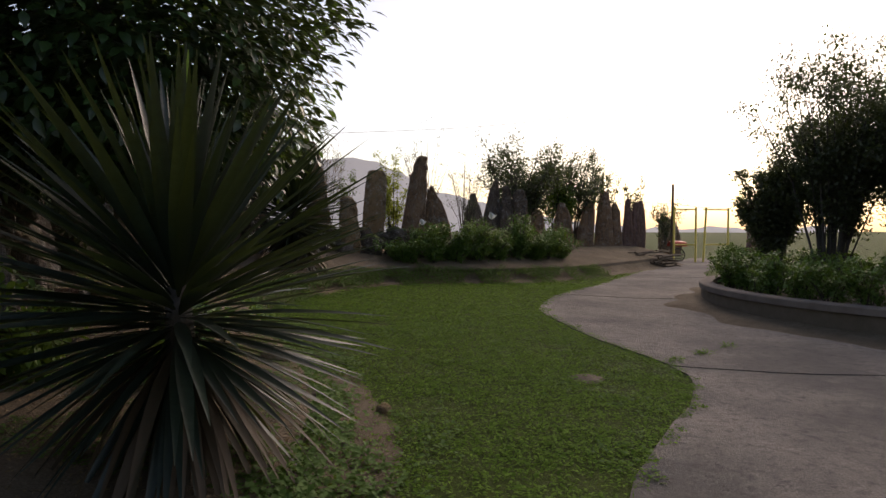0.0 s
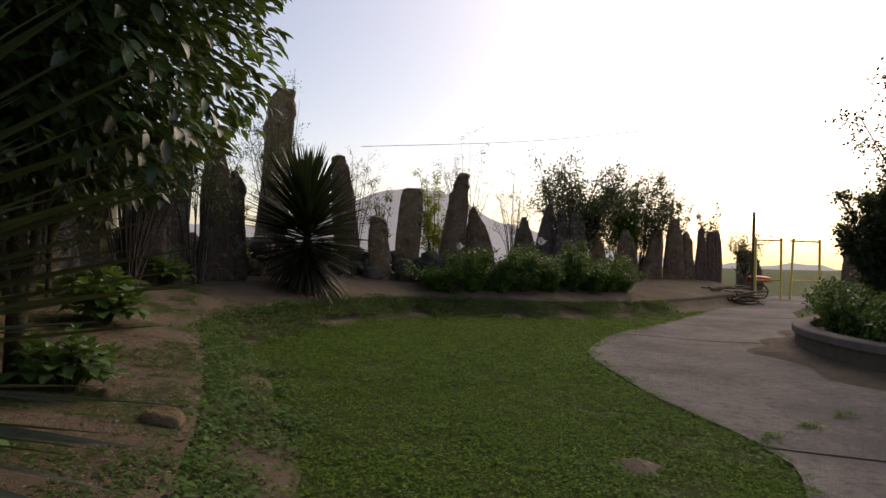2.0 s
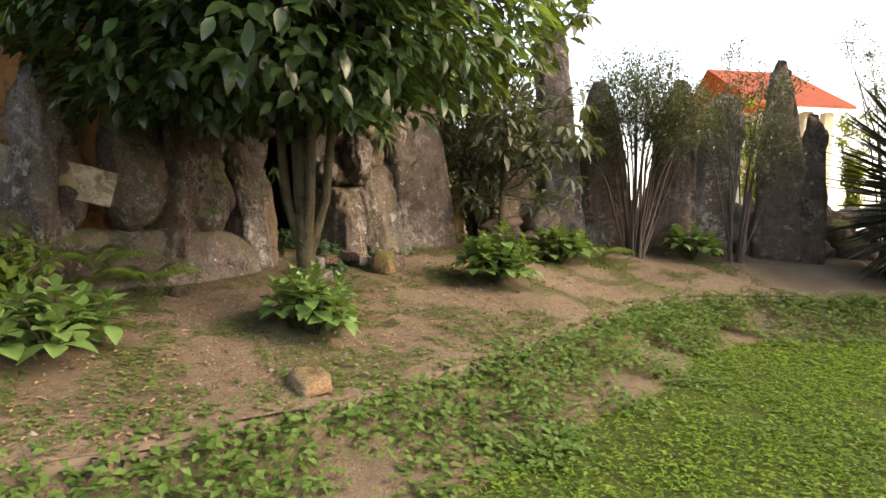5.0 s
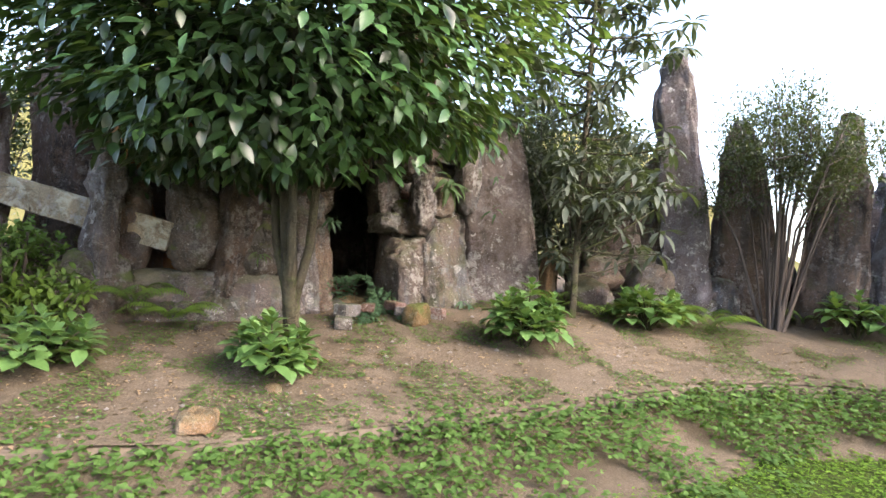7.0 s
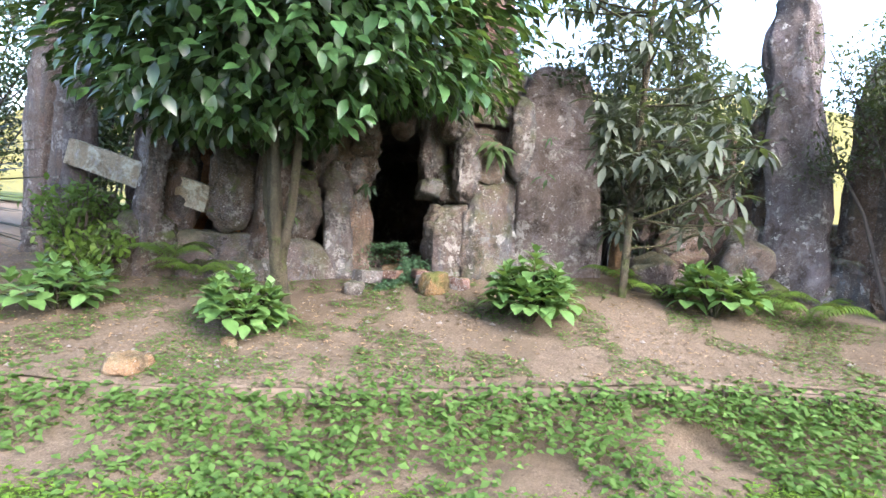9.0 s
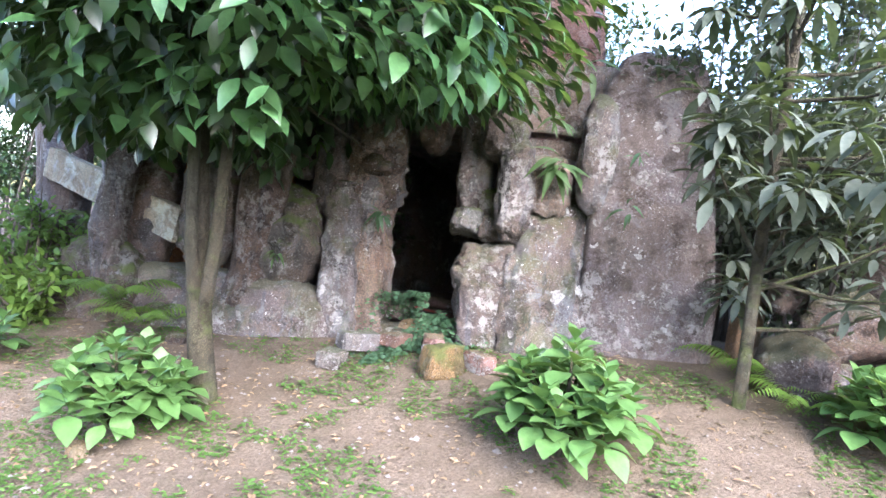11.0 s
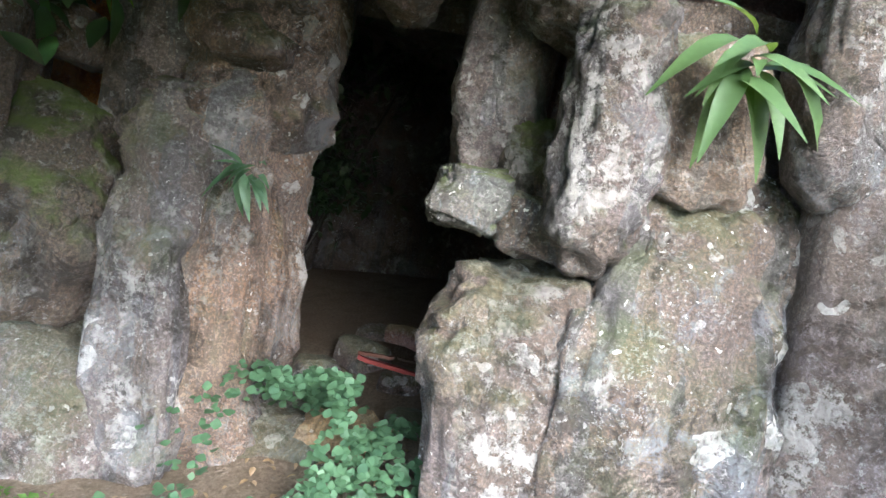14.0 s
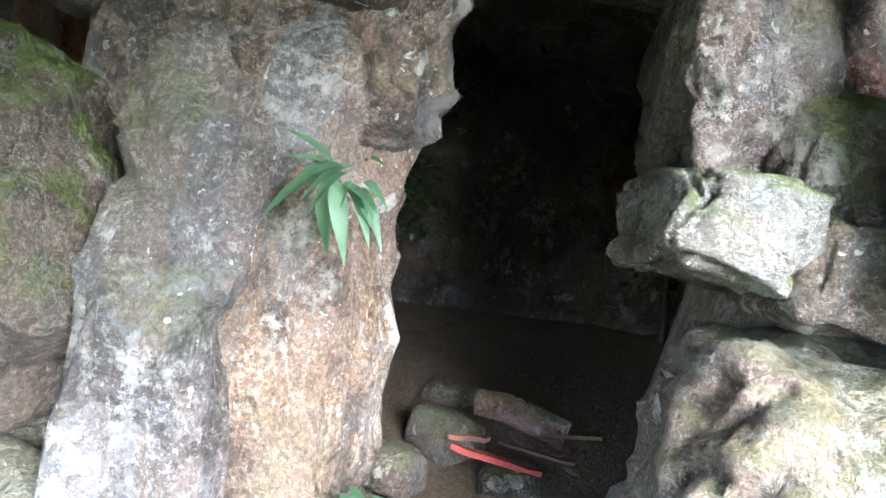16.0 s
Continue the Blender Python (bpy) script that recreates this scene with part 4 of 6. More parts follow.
p = face_point(0.50, 0.42, 0)
loose_rock(p.x, p.y, 0.29, 0.23, rock_material("olive_mossy_rock", (0.2, 0.15, 0.06), (0.13, 0.11, 0.04), 0.1, 0.8, 0.4), "squat olive-brown mossy rock", 301)
loose_rock(-0.72, 5.3, 0.3, 0.13, ROCK_TAN, "pale tan rock on the terrace edge", 302)
loose_rock(0.38, 4.85, 0.14, 0.12, ROCK_TAN, "small tan rock on the lawn", 303)
loose_rock(-1.3, 5.5, 0.12, 0.09, ROCK_TAN, "small rock under the hydrangea", 304)
loose_rock(-2.3, 4.5, 0.16, 0.1, ROCK_DARK, "small dark rock by the wall", 305)
for k, (u, o, z, sz, mt, lb) in enumerate([(0.32, -0.7, 0.93, 0.17, ROCK, "grey rubble on the chamber floor"), (0.14, -0.85, 0.95, 0.2, ROCK_PALE, "pale rubble on the chamber floor"), (0.46, -0.62, 0.93, 0.13, ROCK_TAN, "tan rubble on the chamber floor"),
                                          (0.05, -0.6, 0.93, 0.16, ROCK, "rubble inside the doorway"), (0.4, -0.95, 0.94, 0.19, ROCK_RED, "reddish broken brick lump on the chamber floor"), (0.28, -1.05, 0.94, 0.15, ROCK_DARK, "dark rubble deep in the chamber"),
                                          (0.5, -0.85, 0.94, 0.14, ROCK_BROWN, "brown rubble beside the broken pipe"), (0.12, -1.2, 0.94, 0.22, ROCK, "grey block at the back of the chamber"), (0.4, -0.45, 0.88, 0.17, ROCK_PALE, "pale flat stone inside the threshold"), (0.24, -0.3, 0.82, 0.26, ROCK_TAN, "flat stone on the threshold")]):
    me = rock_mesh("rubble", sz, sz, sz * 0.6, 330 + k, subdiv=3)
    me.materials.append(mt)
    ob = new("rubble", me)
    ob.matrix_world = face_pose(u, o, z, 0, 0, k * 50)
    tagged(ob, lb, "rock")


def floor_stick(u, off, z, length, thick, turn, tilt, material, label):
    """A split stick with worn ends lying among the rubble."""
    st = Shape()
    m = face_pose(u, off, z, tilt, 0, turn)
    n = 7
    st.grid([[tuple(m @ Vector((length * (k / (n - 1) - 0.5), thick * (0.4 if k in (0, n - 1) else 1.0) * a * (1 + 0.2 * noise.noise((k * 0.9, a, u * 9))), thick * 0.55 * b_ + 0.004 * noise.noise((k * 0.7, u * 5, 2)))))
              for a, b_ in ((-1, -1), (1, -1), (1, 1), (-1, 1), (-1, -1))] for k in range(n)])
    return whole("stick", st, material, label, "stick", smooth=False)


floor_stick(0.27, -0.67, 1.04, 0.22, 0.012, 10, 4, RED_STICK, "faded red painted stick on the chamber floor")
floor_stick(0.36, -0.74, 1.06, 0.2, 0.006, -30, -8, WOOD, "dark thin stick among the rubble")
floor_stick(0.42, -0.8, 1.1, 0.24, 0.007, -48, -20, WOOD, "dark broken branch leaning on the rubble")
floor_stick(0.2, -0.78, 1.04, 0.16, 0.01, 50, 5, BRICK_RED, "reddish splinter among the rubble")
tb = Shape()
tb.tube([face_point(0.2, -0.92, 1.1), face_point(0.28, -0.9, 1.11), face_point(0.44, -0.86, 1.09)], [0.045, 0.05, 0.048], 10)
whole("clay_pipe", tb, BRICK_WORN, "broken brown clay pipe inside the chamber", "clay pipe")


# ---- plants ----
def leaf_object_mesh(name, shape, material):
    me = bpy.data.meshes.new(name)
    me.from_pydata(shape.reshape(-1, 3).tolist(), [], leaf_faces(len(shape) - 1))
    me.polygons.foreach_set("use_smooth", [True] * len(me.polygons))
    me.materials.append(material)
    return me


def aim(place, way, up, size=1.0):
    """A pose that lays +Y along way, with +Z towards up."""
    w = Vector(way).normalized()
    r = w.cross(Vector(up)).normalized()
    n = r.cross(w)
    m = Matrix((r, w, n)).transposed().to_4x4()
    return Matrix.Translation(place) @ m @ Matrix.Scale(size, 4)


def put_leaf(me, parent, place, way, up, size=1.0, name="leaf"):
    ob = new(name, me)
    ob.matrix_world = aim(place, way, up, size)
    ob.parent = parent
    if parent.type == 'EMPTY':
        ob.matrix_parent_inverse = Matrix.Translation(-parent.location)
    return ob


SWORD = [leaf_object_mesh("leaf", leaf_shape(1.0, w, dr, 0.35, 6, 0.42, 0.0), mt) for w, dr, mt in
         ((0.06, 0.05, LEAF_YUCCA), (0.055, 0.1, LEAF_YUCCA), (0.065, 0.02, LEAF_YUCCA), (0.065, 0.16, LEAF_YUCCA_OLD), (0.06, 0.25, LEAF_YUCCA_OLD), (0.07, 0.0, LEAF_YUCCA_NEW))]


def yucca(x, y, hub, reach, count, label, seed, span=0.5):
    r = random.Random(seed)
    z = ground_z(x, y)
    t = thing("yucca", (x, y, z), label, "yucca", "yuccas")
    tr = Shape()
    tr.tube([(x, y, z - 0.1), (x + 0.02, y, (z + hub) / 2), (x, y, hub + 0.15)], [0.11, 0.1, 0.06], 10)
    part("trunk", tr, BARK_DARK, t)
    for i in range(count):
        f = (i + 0.5) / count
        e = radians(88 - 148 * f ** 0.8 + r.uniform(-7, 7))
        a = i * 2.39996 + r.uniform(-0.2, 0.2)
        way = Vector((math.cos(a) * math.cos(e), math.sin(a) * math.cos(e), math.sin(e)))
        base = Vector((x, y, hub + 0.22 - span * f)) + Vector((way.x, way.y, 0)) * 0.05
        L = reach * (0.8 + 0.25 * math.sin(math.pi * min(1, f * 1.3 + 0.15))) * r.uniform(0.85, 1.08)
        me = SWORD[5] if i in (3, 5) else SWORD[r.choice((0, 1, 2))] if f < 0.72 else SWORD[r.choice((1, 3, 4))]
        put_leaf(me, t, base, way, (r.uniform(-0.3, 0.3), r.uniform(-0.3, 0.3), 1) if e < 1.2 else (-math.cos(a), -math.sin(a), 0.2), L)
    return t


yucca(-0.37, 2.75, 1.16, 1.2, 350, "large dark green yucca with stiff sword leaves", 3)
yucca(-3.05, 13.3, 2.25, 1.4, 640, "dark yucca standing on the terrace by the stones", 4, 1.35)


def hydrangea(x, y, r, h, seed, heads=7):
    rr = random.Random(seed)
    z = ground_z(x, y)
    t = thing("hydrangea", (x, y, z), "bright green leafy hydrangea bush on the earth", "bush", "hydrangeas along the wall")
    for k in range(heads):
        st = Shape()
        a = 2 * math.pi * k / heads + rr.uniform(-0.3, 0.3)
        q = r * (0.15 if k == 0 else rr.uniform(0.3, 0.72))
        tip = Vector((x + q * math.cos(a), y + q * math.sin(a), z + h * rr.uniform(0.45, 0.72) * (1.25 - 0.5 * q / r)))
        st.tube([(x, y, z - 0.05), (x + q * 0.6 * math.cos(a), y + q * 0.6 * math.sin(a), z + h * 0.45), tuple(tip)], [0.012, 0.009, 0.005], 5)
        part("stem", st, BARK, t)
        for tier, (e, n) in enumerate(((78, 3), (56, 5), (32, 5), (6, 5))):
            for j in range(n):
                b = a + 2 * math.pi * j / n + tier * 0.8 + rr.uniform(-0.25, 0.25)
                el = radians(e + rr.uniform(-10, 10))
                way = Vector((math.cos(b) * math.cos(el), math.sin(b) * math.cos(el), math.sin(el)))
                put_leaf(HYD_LEAF[rr.randrange(3)], t, tip - Vector((0, 0, 0.045 * tier)), way, (rr.uniform(-0.2, 0.2), rr.uniform(-0.2, 0.2), 1) if e < 60 else (-math.cos(b), -math.sin(b), 0.3), (0.65 + 0.18 * tier) * rr.uniform(0.65, 0.95) * (0.5 + 0.5 * r / 0.36))
    return t


HYD_LEAF = [leaf_object_mesh("leaf", leaf_shape(L, w, d, 0.3, 6, 0.6, 0.1), LEAF_HYD) for L, w, d in ((0.15, 0.1, 0.4), (0.145, 0.092, 0.55), (0.16, 0.105, 0.3))]
hydrangea(-1.52, 5.4, 0.4, 0.5, 1, 14)
hydrangea(-2.6, 7.12, 0.42, 0.62, 2, 20)
hydrangea(-3.7, 8.36, 0.48, 0.46, 3, 14)
hydrangea(-4.25, 10.6, 0.5, 0.6, 4, 12)
hydrangea(-1.15, 4.02, 0.42, 0.44, 5, 12)


def limb_tree(name, base, stems, label, category, bark, group=""):
    """A thing with its stems; each stem: its line and radii."""
    t = thing(name, base, label, category, group)
    for k, (line, radii, sides) in enumerate(stems):
        sh = Shape()
        sh.tube([tuple(p) for p in line], radii, sides)
        part("trunk" if k == 0 else "limb", sh, bark, t)
    return t


# ---- broad-leaved tree before the chamber ----
TX, TY = -1.95, 5.42
TZ = ground_z(TX, TY)
rr = random.Random(11)
stems = [([Vector((TX, TY, TZ - 0.1)), Vector((TX + 0.04, TY - 0.05, TZ + 0.25)), Vector((TX + 0.1, TY - 0.1, TZ + 0.75)), Vector((TX + 0.14, TY - 0.2, TZ + 1.6)), Vector((TX + 0.1, TY - 0.25, TZ + 3.2))], [0.08, 0.066, 0.058, 0.036, 0.026], 12)]
for k, (dx, dy, dz) in enumerate(((0.02, 0.14, 1.6), (-0.03, -0.12, 1.55), (0.1, 0.03, 1.7))):
    a = Vector((TX + 0.06 + dx * 0.12, TY - 0.06 + dy * 0.12, TZ + 0.4))
    stems.append(([a, a + Vector((dx * 0.7 + 0.03, dy * 0.9 - 0.03, 0.42)), a + Vector((dx * 1.3 + 0.05, dy * 1.4 - 0.07, dz * 0.75)), a + Vector((dx * 5 + 0.1, dy * 5 - 0.15, dz * 1.6))], [0.042, 0.034, 0.028, 0.016], 8))
CROWN_C, CROWN_R = Vector((-2.05, 5.05, 3.65)), Vector((1.95, 2.1, 2.1))
shell = []
for k in range(26):
    d = Vector(unit(1)[0])
    tip = CROWN_C + Vector((d.x * CROWN_R.x, d.y * CROWN_R.y, d.z * CROWN_R.z)) * 0.85
    tip.z = max(tip.z, 2.1)
    a = Vector((TX, TY - 0.05, rr.uniform(2.0, 3.1)))
    shell.append(tip)
    stems.append(([a, a.lerp(tip, 0.5) + Vector((0, 0, 0.15)), tip], [0.022, 0.014, 0.006], 5))
tree = limb_tree("garden_tree", (TX, TY, TZ), stems, "dense dark green broad-leaved tree with several stems", "tree", BARK)


def crown_points(c, r, n, lumps, floor_z, thick=0.32, seed=0, aside=None):
    """Places near the uneven outside of a crown, and the ways out of it."""
    d = unit(n * 2)
    rad = np.array([1.0 + lumps * noise.noise((v[0] * 2.3 + seed, v[1] * 2.3, v[2] * 2.3)) + lumps * 0.6 * noise.noise((v[0] * 6 + seed, v[1] * 6, v[2] * 6)) for v in d])
    rad *= 1 - thick * rng.random(len(d)) ** 1.6
    p = np.array(c)[None] + d * rad[:, None] * np.array(r)[None]
    low = floor_z + np.array([0.34 * noise.noise((q[0] * 1.4, q[1] * 1.4, seed)) + 0.16 * noise.noise((q[0] * 4, q[1] * 4, seed)) for q in p])
    if aside is not None:
        low = np.maximum(low, aside(p))
    keep = p[:, 2] > low
    # what hangs below the crown's floor is folded up to it
    p[~keep, 2] = low[~keep] + rng.random((~keep).sum()) * 0.45
    return p[:n], d[:n]


def over_the_way(p):
    """The crown's underside is higher where people duck beneath it to the doorway."""
    a, b = np.array([-1.2, 7.5]), np.array([-2.75, 5.75])
    f = np.clip(((p[:, :2] - a) @ (b - a)) / ((b - a) @ (b - a)), 0, 1)
    gap = np.linalg.norm(p[:, :2] - (a + f[:, None] * (b - a)), axis=1)
    before = (p[:, 0] < -2.35) & (p[:, 1] > 4.8)
    return np.where(before, 2.4, np.where(gap < 0.6, 2.25, 0.0))


BROAD = leaf_shape(0.145, 0.066, 0.22, 0.25, 4, 0.48, 0.08)
cp, cd = crown_points(CROWN_C, CROWN_R, 26000, 0.24, 1.93, 0.6, 3, over_the_way)
way = (cd + 0.75 * unit(len(cd))) * np.array([1, 1, 0.45]) + np.array([0, 0, -0.12])
upv = cd * 0.5 + 0.35 * unit(len(cd)) + np.array([0, 0, 1.0])
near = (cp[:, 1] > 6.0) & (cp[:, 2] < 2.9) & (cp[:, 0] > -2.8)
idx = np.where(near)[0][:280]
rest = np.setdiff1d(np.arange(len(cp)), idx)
# the crown's open side mostly takes the brighter copy, as if lit
lit_side = rest[rng.random(len(rest)) < np.where((cp[rest, 1] > 5.7) & (cp[rest, 0] > -3.2), 0.6, 0.08)]
dark_leaves = np.setdiff1d(rest, lit_side)
tagged(part("crown", leaves_mesh("crown", cp[dark_leaves], way[dark_leaves], upv[dark_leaves], rng.uniform(0.75, 1.15, len(dark_leaves)), BROAD), LEAF_TREE, tree), kind="stuff")
tagged(part("young_foliage", leaves_mesh("young_foliage", cp[lit_side], way[lit_side], upv[lit_side], rng.uniform(0.7, 1.1, len(lit_side)), BROAD), LEAF_LIT, tree), kind="stuff")
# near leaves: two in three are the lit copy
B_LEAF = [leaf_object_mesh("leaf", leaf_shape(0.152, w, d, 0.25, 5, 0.48, 0.08), mt) for w, d, mt in ((0.073, 0.3, LEAF_LIT), (0.067, 0.2, LEAF_TREE), (0.07, 0.35, LEAF_LIT))]
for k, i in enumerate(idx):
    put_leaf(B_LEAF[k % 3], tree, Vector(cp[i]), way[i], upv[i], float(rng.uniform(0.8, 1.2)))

# ---- whorled grey-green small tree beside the great slab ----
WX, WY = -3.72, 7.62
WZ = ground_z(WX, WY)
rr = random.Random(21)
stems = [([Vector((WX, WY, WZ - 0.1)), Vector((WX + 0.03, WY - 0.02, WZ + 0.9)), Vector((WX - 0.02, WY - 0.02, WZ + 1.9)), Vector((WX + 0.05, WY - 0.04, WZ + 3.9))], [0.036, 0.032, 0.026, 0.012], 9)]
tips = []
for k in range(60):
    h = rr.uniform(0.4, 3.8)
    a = Vector((WX + 0.01, WY - 0.01 * h, WZ + h))
    b = rr.uniform(0, 2 * math.pi)
    L = rr.uniform(0.42, 1.0)
    tip = a + Vector((math.cos(b) * L * 0.75, math.sin(b) * L, rr.uniform(-0.05, 0.55)))
    tip.x = min(tip.x, -3.15)
    if tip.z < 2.9:
        tip.y = max(tip.y, 7.42)
    stems.append(([a, a.lerp(tip, 0.5) + Vector((0, 0, -0.04)), tip], [0.014, 0.01, 0.006], 5))
    tips += [tip, a.lerp(tip, 0.7) + Vector((rr.uniform(-0.1, 0.1), rr.uniform(-0.12, 0.12), 0.06)), tip + Vector((rr.uniform(-0.2, 0.1), rr.uniform(-0.2, 0.2), rr.uniform(0.05, 0.3)))]
whorl_tree = limb_tree("whorl_leaved_tree", (WX, WY, WZ), stems, "slim small tree with whorls of grey-green leaves", "tree", BARK)
wp, ww, wu = [], [], []
for tip in tips:
    n = rr.randrange(7, 11)
    for j in range(n):
        b = 2 * math.pi * j / n + rr.uniform(-0.2, 0.2)
        el = radians(rr.uniform(-35, 35))
        wp.append(tip)
        ww.append((math.cos(b) * math.cos(el), math.sin(b) * math.cos(el), math.sin(el)))
        wu.append((0.1, 0.1, 1))
sel = np.arange(len(wp))
front = [i for i in sel if wp[i].z < WZ + 1.7 and wp[i].x > WX - 0.1][:270]
W_LEAF = leaf_object_mesh("leaf", leaf_shape(0.2, 0.055, 0.45, 0.3, 5, 0.6, 0.1), LEAF_GREY)
for i in front:
    put_leaf(W_LEAF, whorl_tree, wp[i], ww[i], wu[i], rr.uniform(0.8, 1.2))
rest = np.setdiff1d(sel, front)
tagged(part("crown", leaves_mesh("crown", [wp[i] for i in rest], [ww[i] for i in rest], [wu[i] for i in rest], rng.uniform(0.8, 1.2, len(rest)), leaf_shape(0.2, 0.055, 0.45, 0.3, 4, 0.6, 0.1)), LEAF_GREY, whorl_tree), kind="stuff")


def shrub(name, x, y, height, spread, count, leaves, leaf, mat, label, seed, bark=TWIG, low=0.35, base=None, thick=0.016, category="shrub", group=""):
    """A many-stemmed shrub or small tree: forking stems, small leaves along their upper part."""
    rr = random.Random(seed)
    z = ground_z(x, y) if base is None else base
    t = thing(name, (x, y, z), label, category, group)
    ends = []
    for k in range(count):
        sh = Shape()
        a = rr.uniform(0, 2 * math.pi)
        q = spread * math.sqrt(rr.random())
        hh = height * rr.uniform(0.65, 1.0) * (1 - 0.25 * (q / max(spread, 0.01)) ** 2)
        p0 = Vector((x + 0.25 * spread * math.cos(a) * rr.random() * 0.6, y + 0.25 * spread * math.sin(a) * rr.random() * 0.6, z - 0.05))
        p2 = Vector((x + q * math.cos(a), y + q * math.sin(a), z + hh))
        p1 = p0.lerp(p2, 0.5) + Vector((rr.uniform(-0.1, 0.1) * spread, rr.uniform(-0.1, 0.1) * spread, 0.05 * hh)) - Vector((math.cos(a), math.sin(a), 0)) * q * 0.15
        th = thick * rr.uniform(0.6, 1.3)
        sh.tube([tuple(p0), tuple(p1), tuple(p2)], [th, th * 0.7, th * 0.2], 5)
        for j in range(7):
            f = rr.uniform(low, 1.0)
            c = (p0.lerp(p1, f * 2) if f < 0.5 else p1.lerp(p2, f * 2 - 1))
            e = c + Vector((rr.uniform(-1, 1), rr.uniform(-1, 1), rr.uniform(0.1, 1.0))) * spread * 0.28
            sh.tube([tuple(c), tuple(e)], [th * 0.35, th * 0.12], 4)
            ends.append((c, e))
        part("stem", sh, bark, t)
    if leaves:
        e = np.array([(*a, *b) for a, b in ends])
        pick = rng.integers(0, len(e), leaves)
        f = rng.random((leaves, 1)) ** 0.6
        pts = e[pick, :3] * (1 - f) + e[pick, 3:] * f + rng.normal(size=(leaves, 3)) * spread * 0.085
        wv = unit(leaves) + np.array([0, 0, 0.2])
        uv = unit(leaves) * 0.6 + np.array([0, 0, 1.0])
        tagged(part("foliage", leaves_mesh("foliage", pts, wv, uv, rng.uniform(0.7, 1.2, leaves), leaf), mat, t), kind="stuff")
    return t


SMALL = leaf_shape(0.05, 0.022, 0.2, 0.2, 2, 0.5, 0.05)
MID = leaf_shape(0.085, 0.04, 0.25, 0.2, 3, 0.5, 0.08)
CROWN_LEAF = leaf_shape(0.11, 0.056, 0.2, 0.2, 2, 0.5, 0.05)
FAR = leaf_shape(0.13, 0.06, 0.2, 0.2, 2, 0.5, 0.05)
shrub("multi_stemmed_shrub", -4.42, 9.85, 3.2, 0.95, 24, 15000, SMALL, LEAF_DARK, "thin many-stemmed shrub with sparse small leaves", 31, low=0.6, thick=0.02)
shrub("multi_stemmed_shrub", -4.2, 11.3, 3.1, 0.8, 14, 4500, SMALL, LEAF_DARK, "tall twiggy shrub among the stones", 32, low=0.6)
shrub("multi_stemmed_shrub", -4.0, 13.9, 4.7, 0.8, 14, 4200, SMALL, LEAF_DARK, "twiggy half-bare shrub by the tall stone", 33, low=0.45)
shrub("bare_shrub", -3.0, 16.2, 3.6, 0.7, 11, 1500, SMALL, LEAF_DRY, "half-bare brown twiggy shrub", 34, low=0.45)
shrub("bare_shrub", -0.5, 18.1, 4.3, 0.85, 14, 1600, SMALL, LEAF_DARK, "bare grey shrub against the sky", 35, low=0.4)
shrub("bare_shrub", 0.7, 20.6, 3.6, 0.9, 14, 1800, SMALL, LEAF_DARK, "bare thin shrub in the row", 36, low=0.4)
shrub("rose_bush", -0.1, 17.0, 1.1, 0.7, 18, 5200, MID, LEAF_ROSE, "leafy green rose bush with a pale bloom", 37, low=0.15, group="rose bushes on the terrace")
shrub("rose_bush", 1.15, 18.1, 1.2, 0.8, 18, 5200, MID, LEAF_ROSE, "leafy green rose bush on the terrace", 38, low=0.15, group="rose bushes on the terrace")
shrub("rose_bush", 2.4, 19.5, 1.4, 0.8, 18, 5200, MID, LEAF_ROSE, "leafy rose bush with a white bloom", 39, low=0.15, group="rose bushes on the terrace")
shrub("rose_bush", 3.5, 20.9, 1.3, 0.8, 18, 5200, MID, LEAF_ROSE, "leafy green rose bush by the path", 40, low=0.15, group="rose bushes on the terrace")
for k, (x, y, h) in enumerate(((0.45, 17.5, 0.75), (1.75, 18.8, 0.8), (3.0, 20.2, 0.8), (4.1, 21.8, 0.8), (-0.9, 16.5, 0.6))):
    shrub("rose_bush", x, y, h, 0.8, 14, 4200, MID, LEAF_ROSE, "leafy green rose bush between its neighbours", 440 + k, low=0.1, group="rose bushes on the terrace")
shrub("small_tree", 2.75, 25.0, 4.9, 2.1, 26, 14000, FAR, LEAF_DARK, "dark leafy small tree with an open crown", 41, BARK_DARK, 0.3, thick=0.035, category="tree")
shrub("small_tree", 5.4, 28.3, 4.7, 1.8, 24, 12000, FAR, LEAF_DARK, "dark olive small tree with a rounded crown", 42, BARK_DARK, 0.35, thick=0.035, category="tree")
shrub("small_tree", 4.6, 27.0, 3.4, 0.9, 12, 4000, FAR, LEAF_FERN, "yellow-green low tree in the row", 43, BARK_DARK, 0.5, thick=0.03, category="tree")
shrub("small_tree", 7.3, 29.8, 4.4, 0.8, 10, 900, FAR, LEAF_DARK, "thin half-bare tree in the row", 44, TWIG, 0.5, thick=0.03, category="tree")
shrub("small_tree", 9.1, 31.3, 3.6, 0.7, 10, 900, FAR, LEAF_DARK, "small tree beside the gate", 45, TWIG, 0.5, thick=0.03, category="tree")
shrub("low_bush", 11.3, 33.5, 2.2, 1.2, 12, 1800, FAR, LEAF_DARK, "dark bush beyond the gate", 46, TWIG, 0.2)
shrub("yellow_bush", -1.75, 20.2, 3.4, 0.8, 12, 4000, MID, LEAF_YELLOW, "bright yellow-green bush behind the stones", 47, TWIG, 0.3)
shrub("yellow_bush", -3.0, 18.6, 3.0, 0.5, 9, 900, MID, LEAF_FERN, "olive bush behind the stones", 48, TWIG, 0.3)
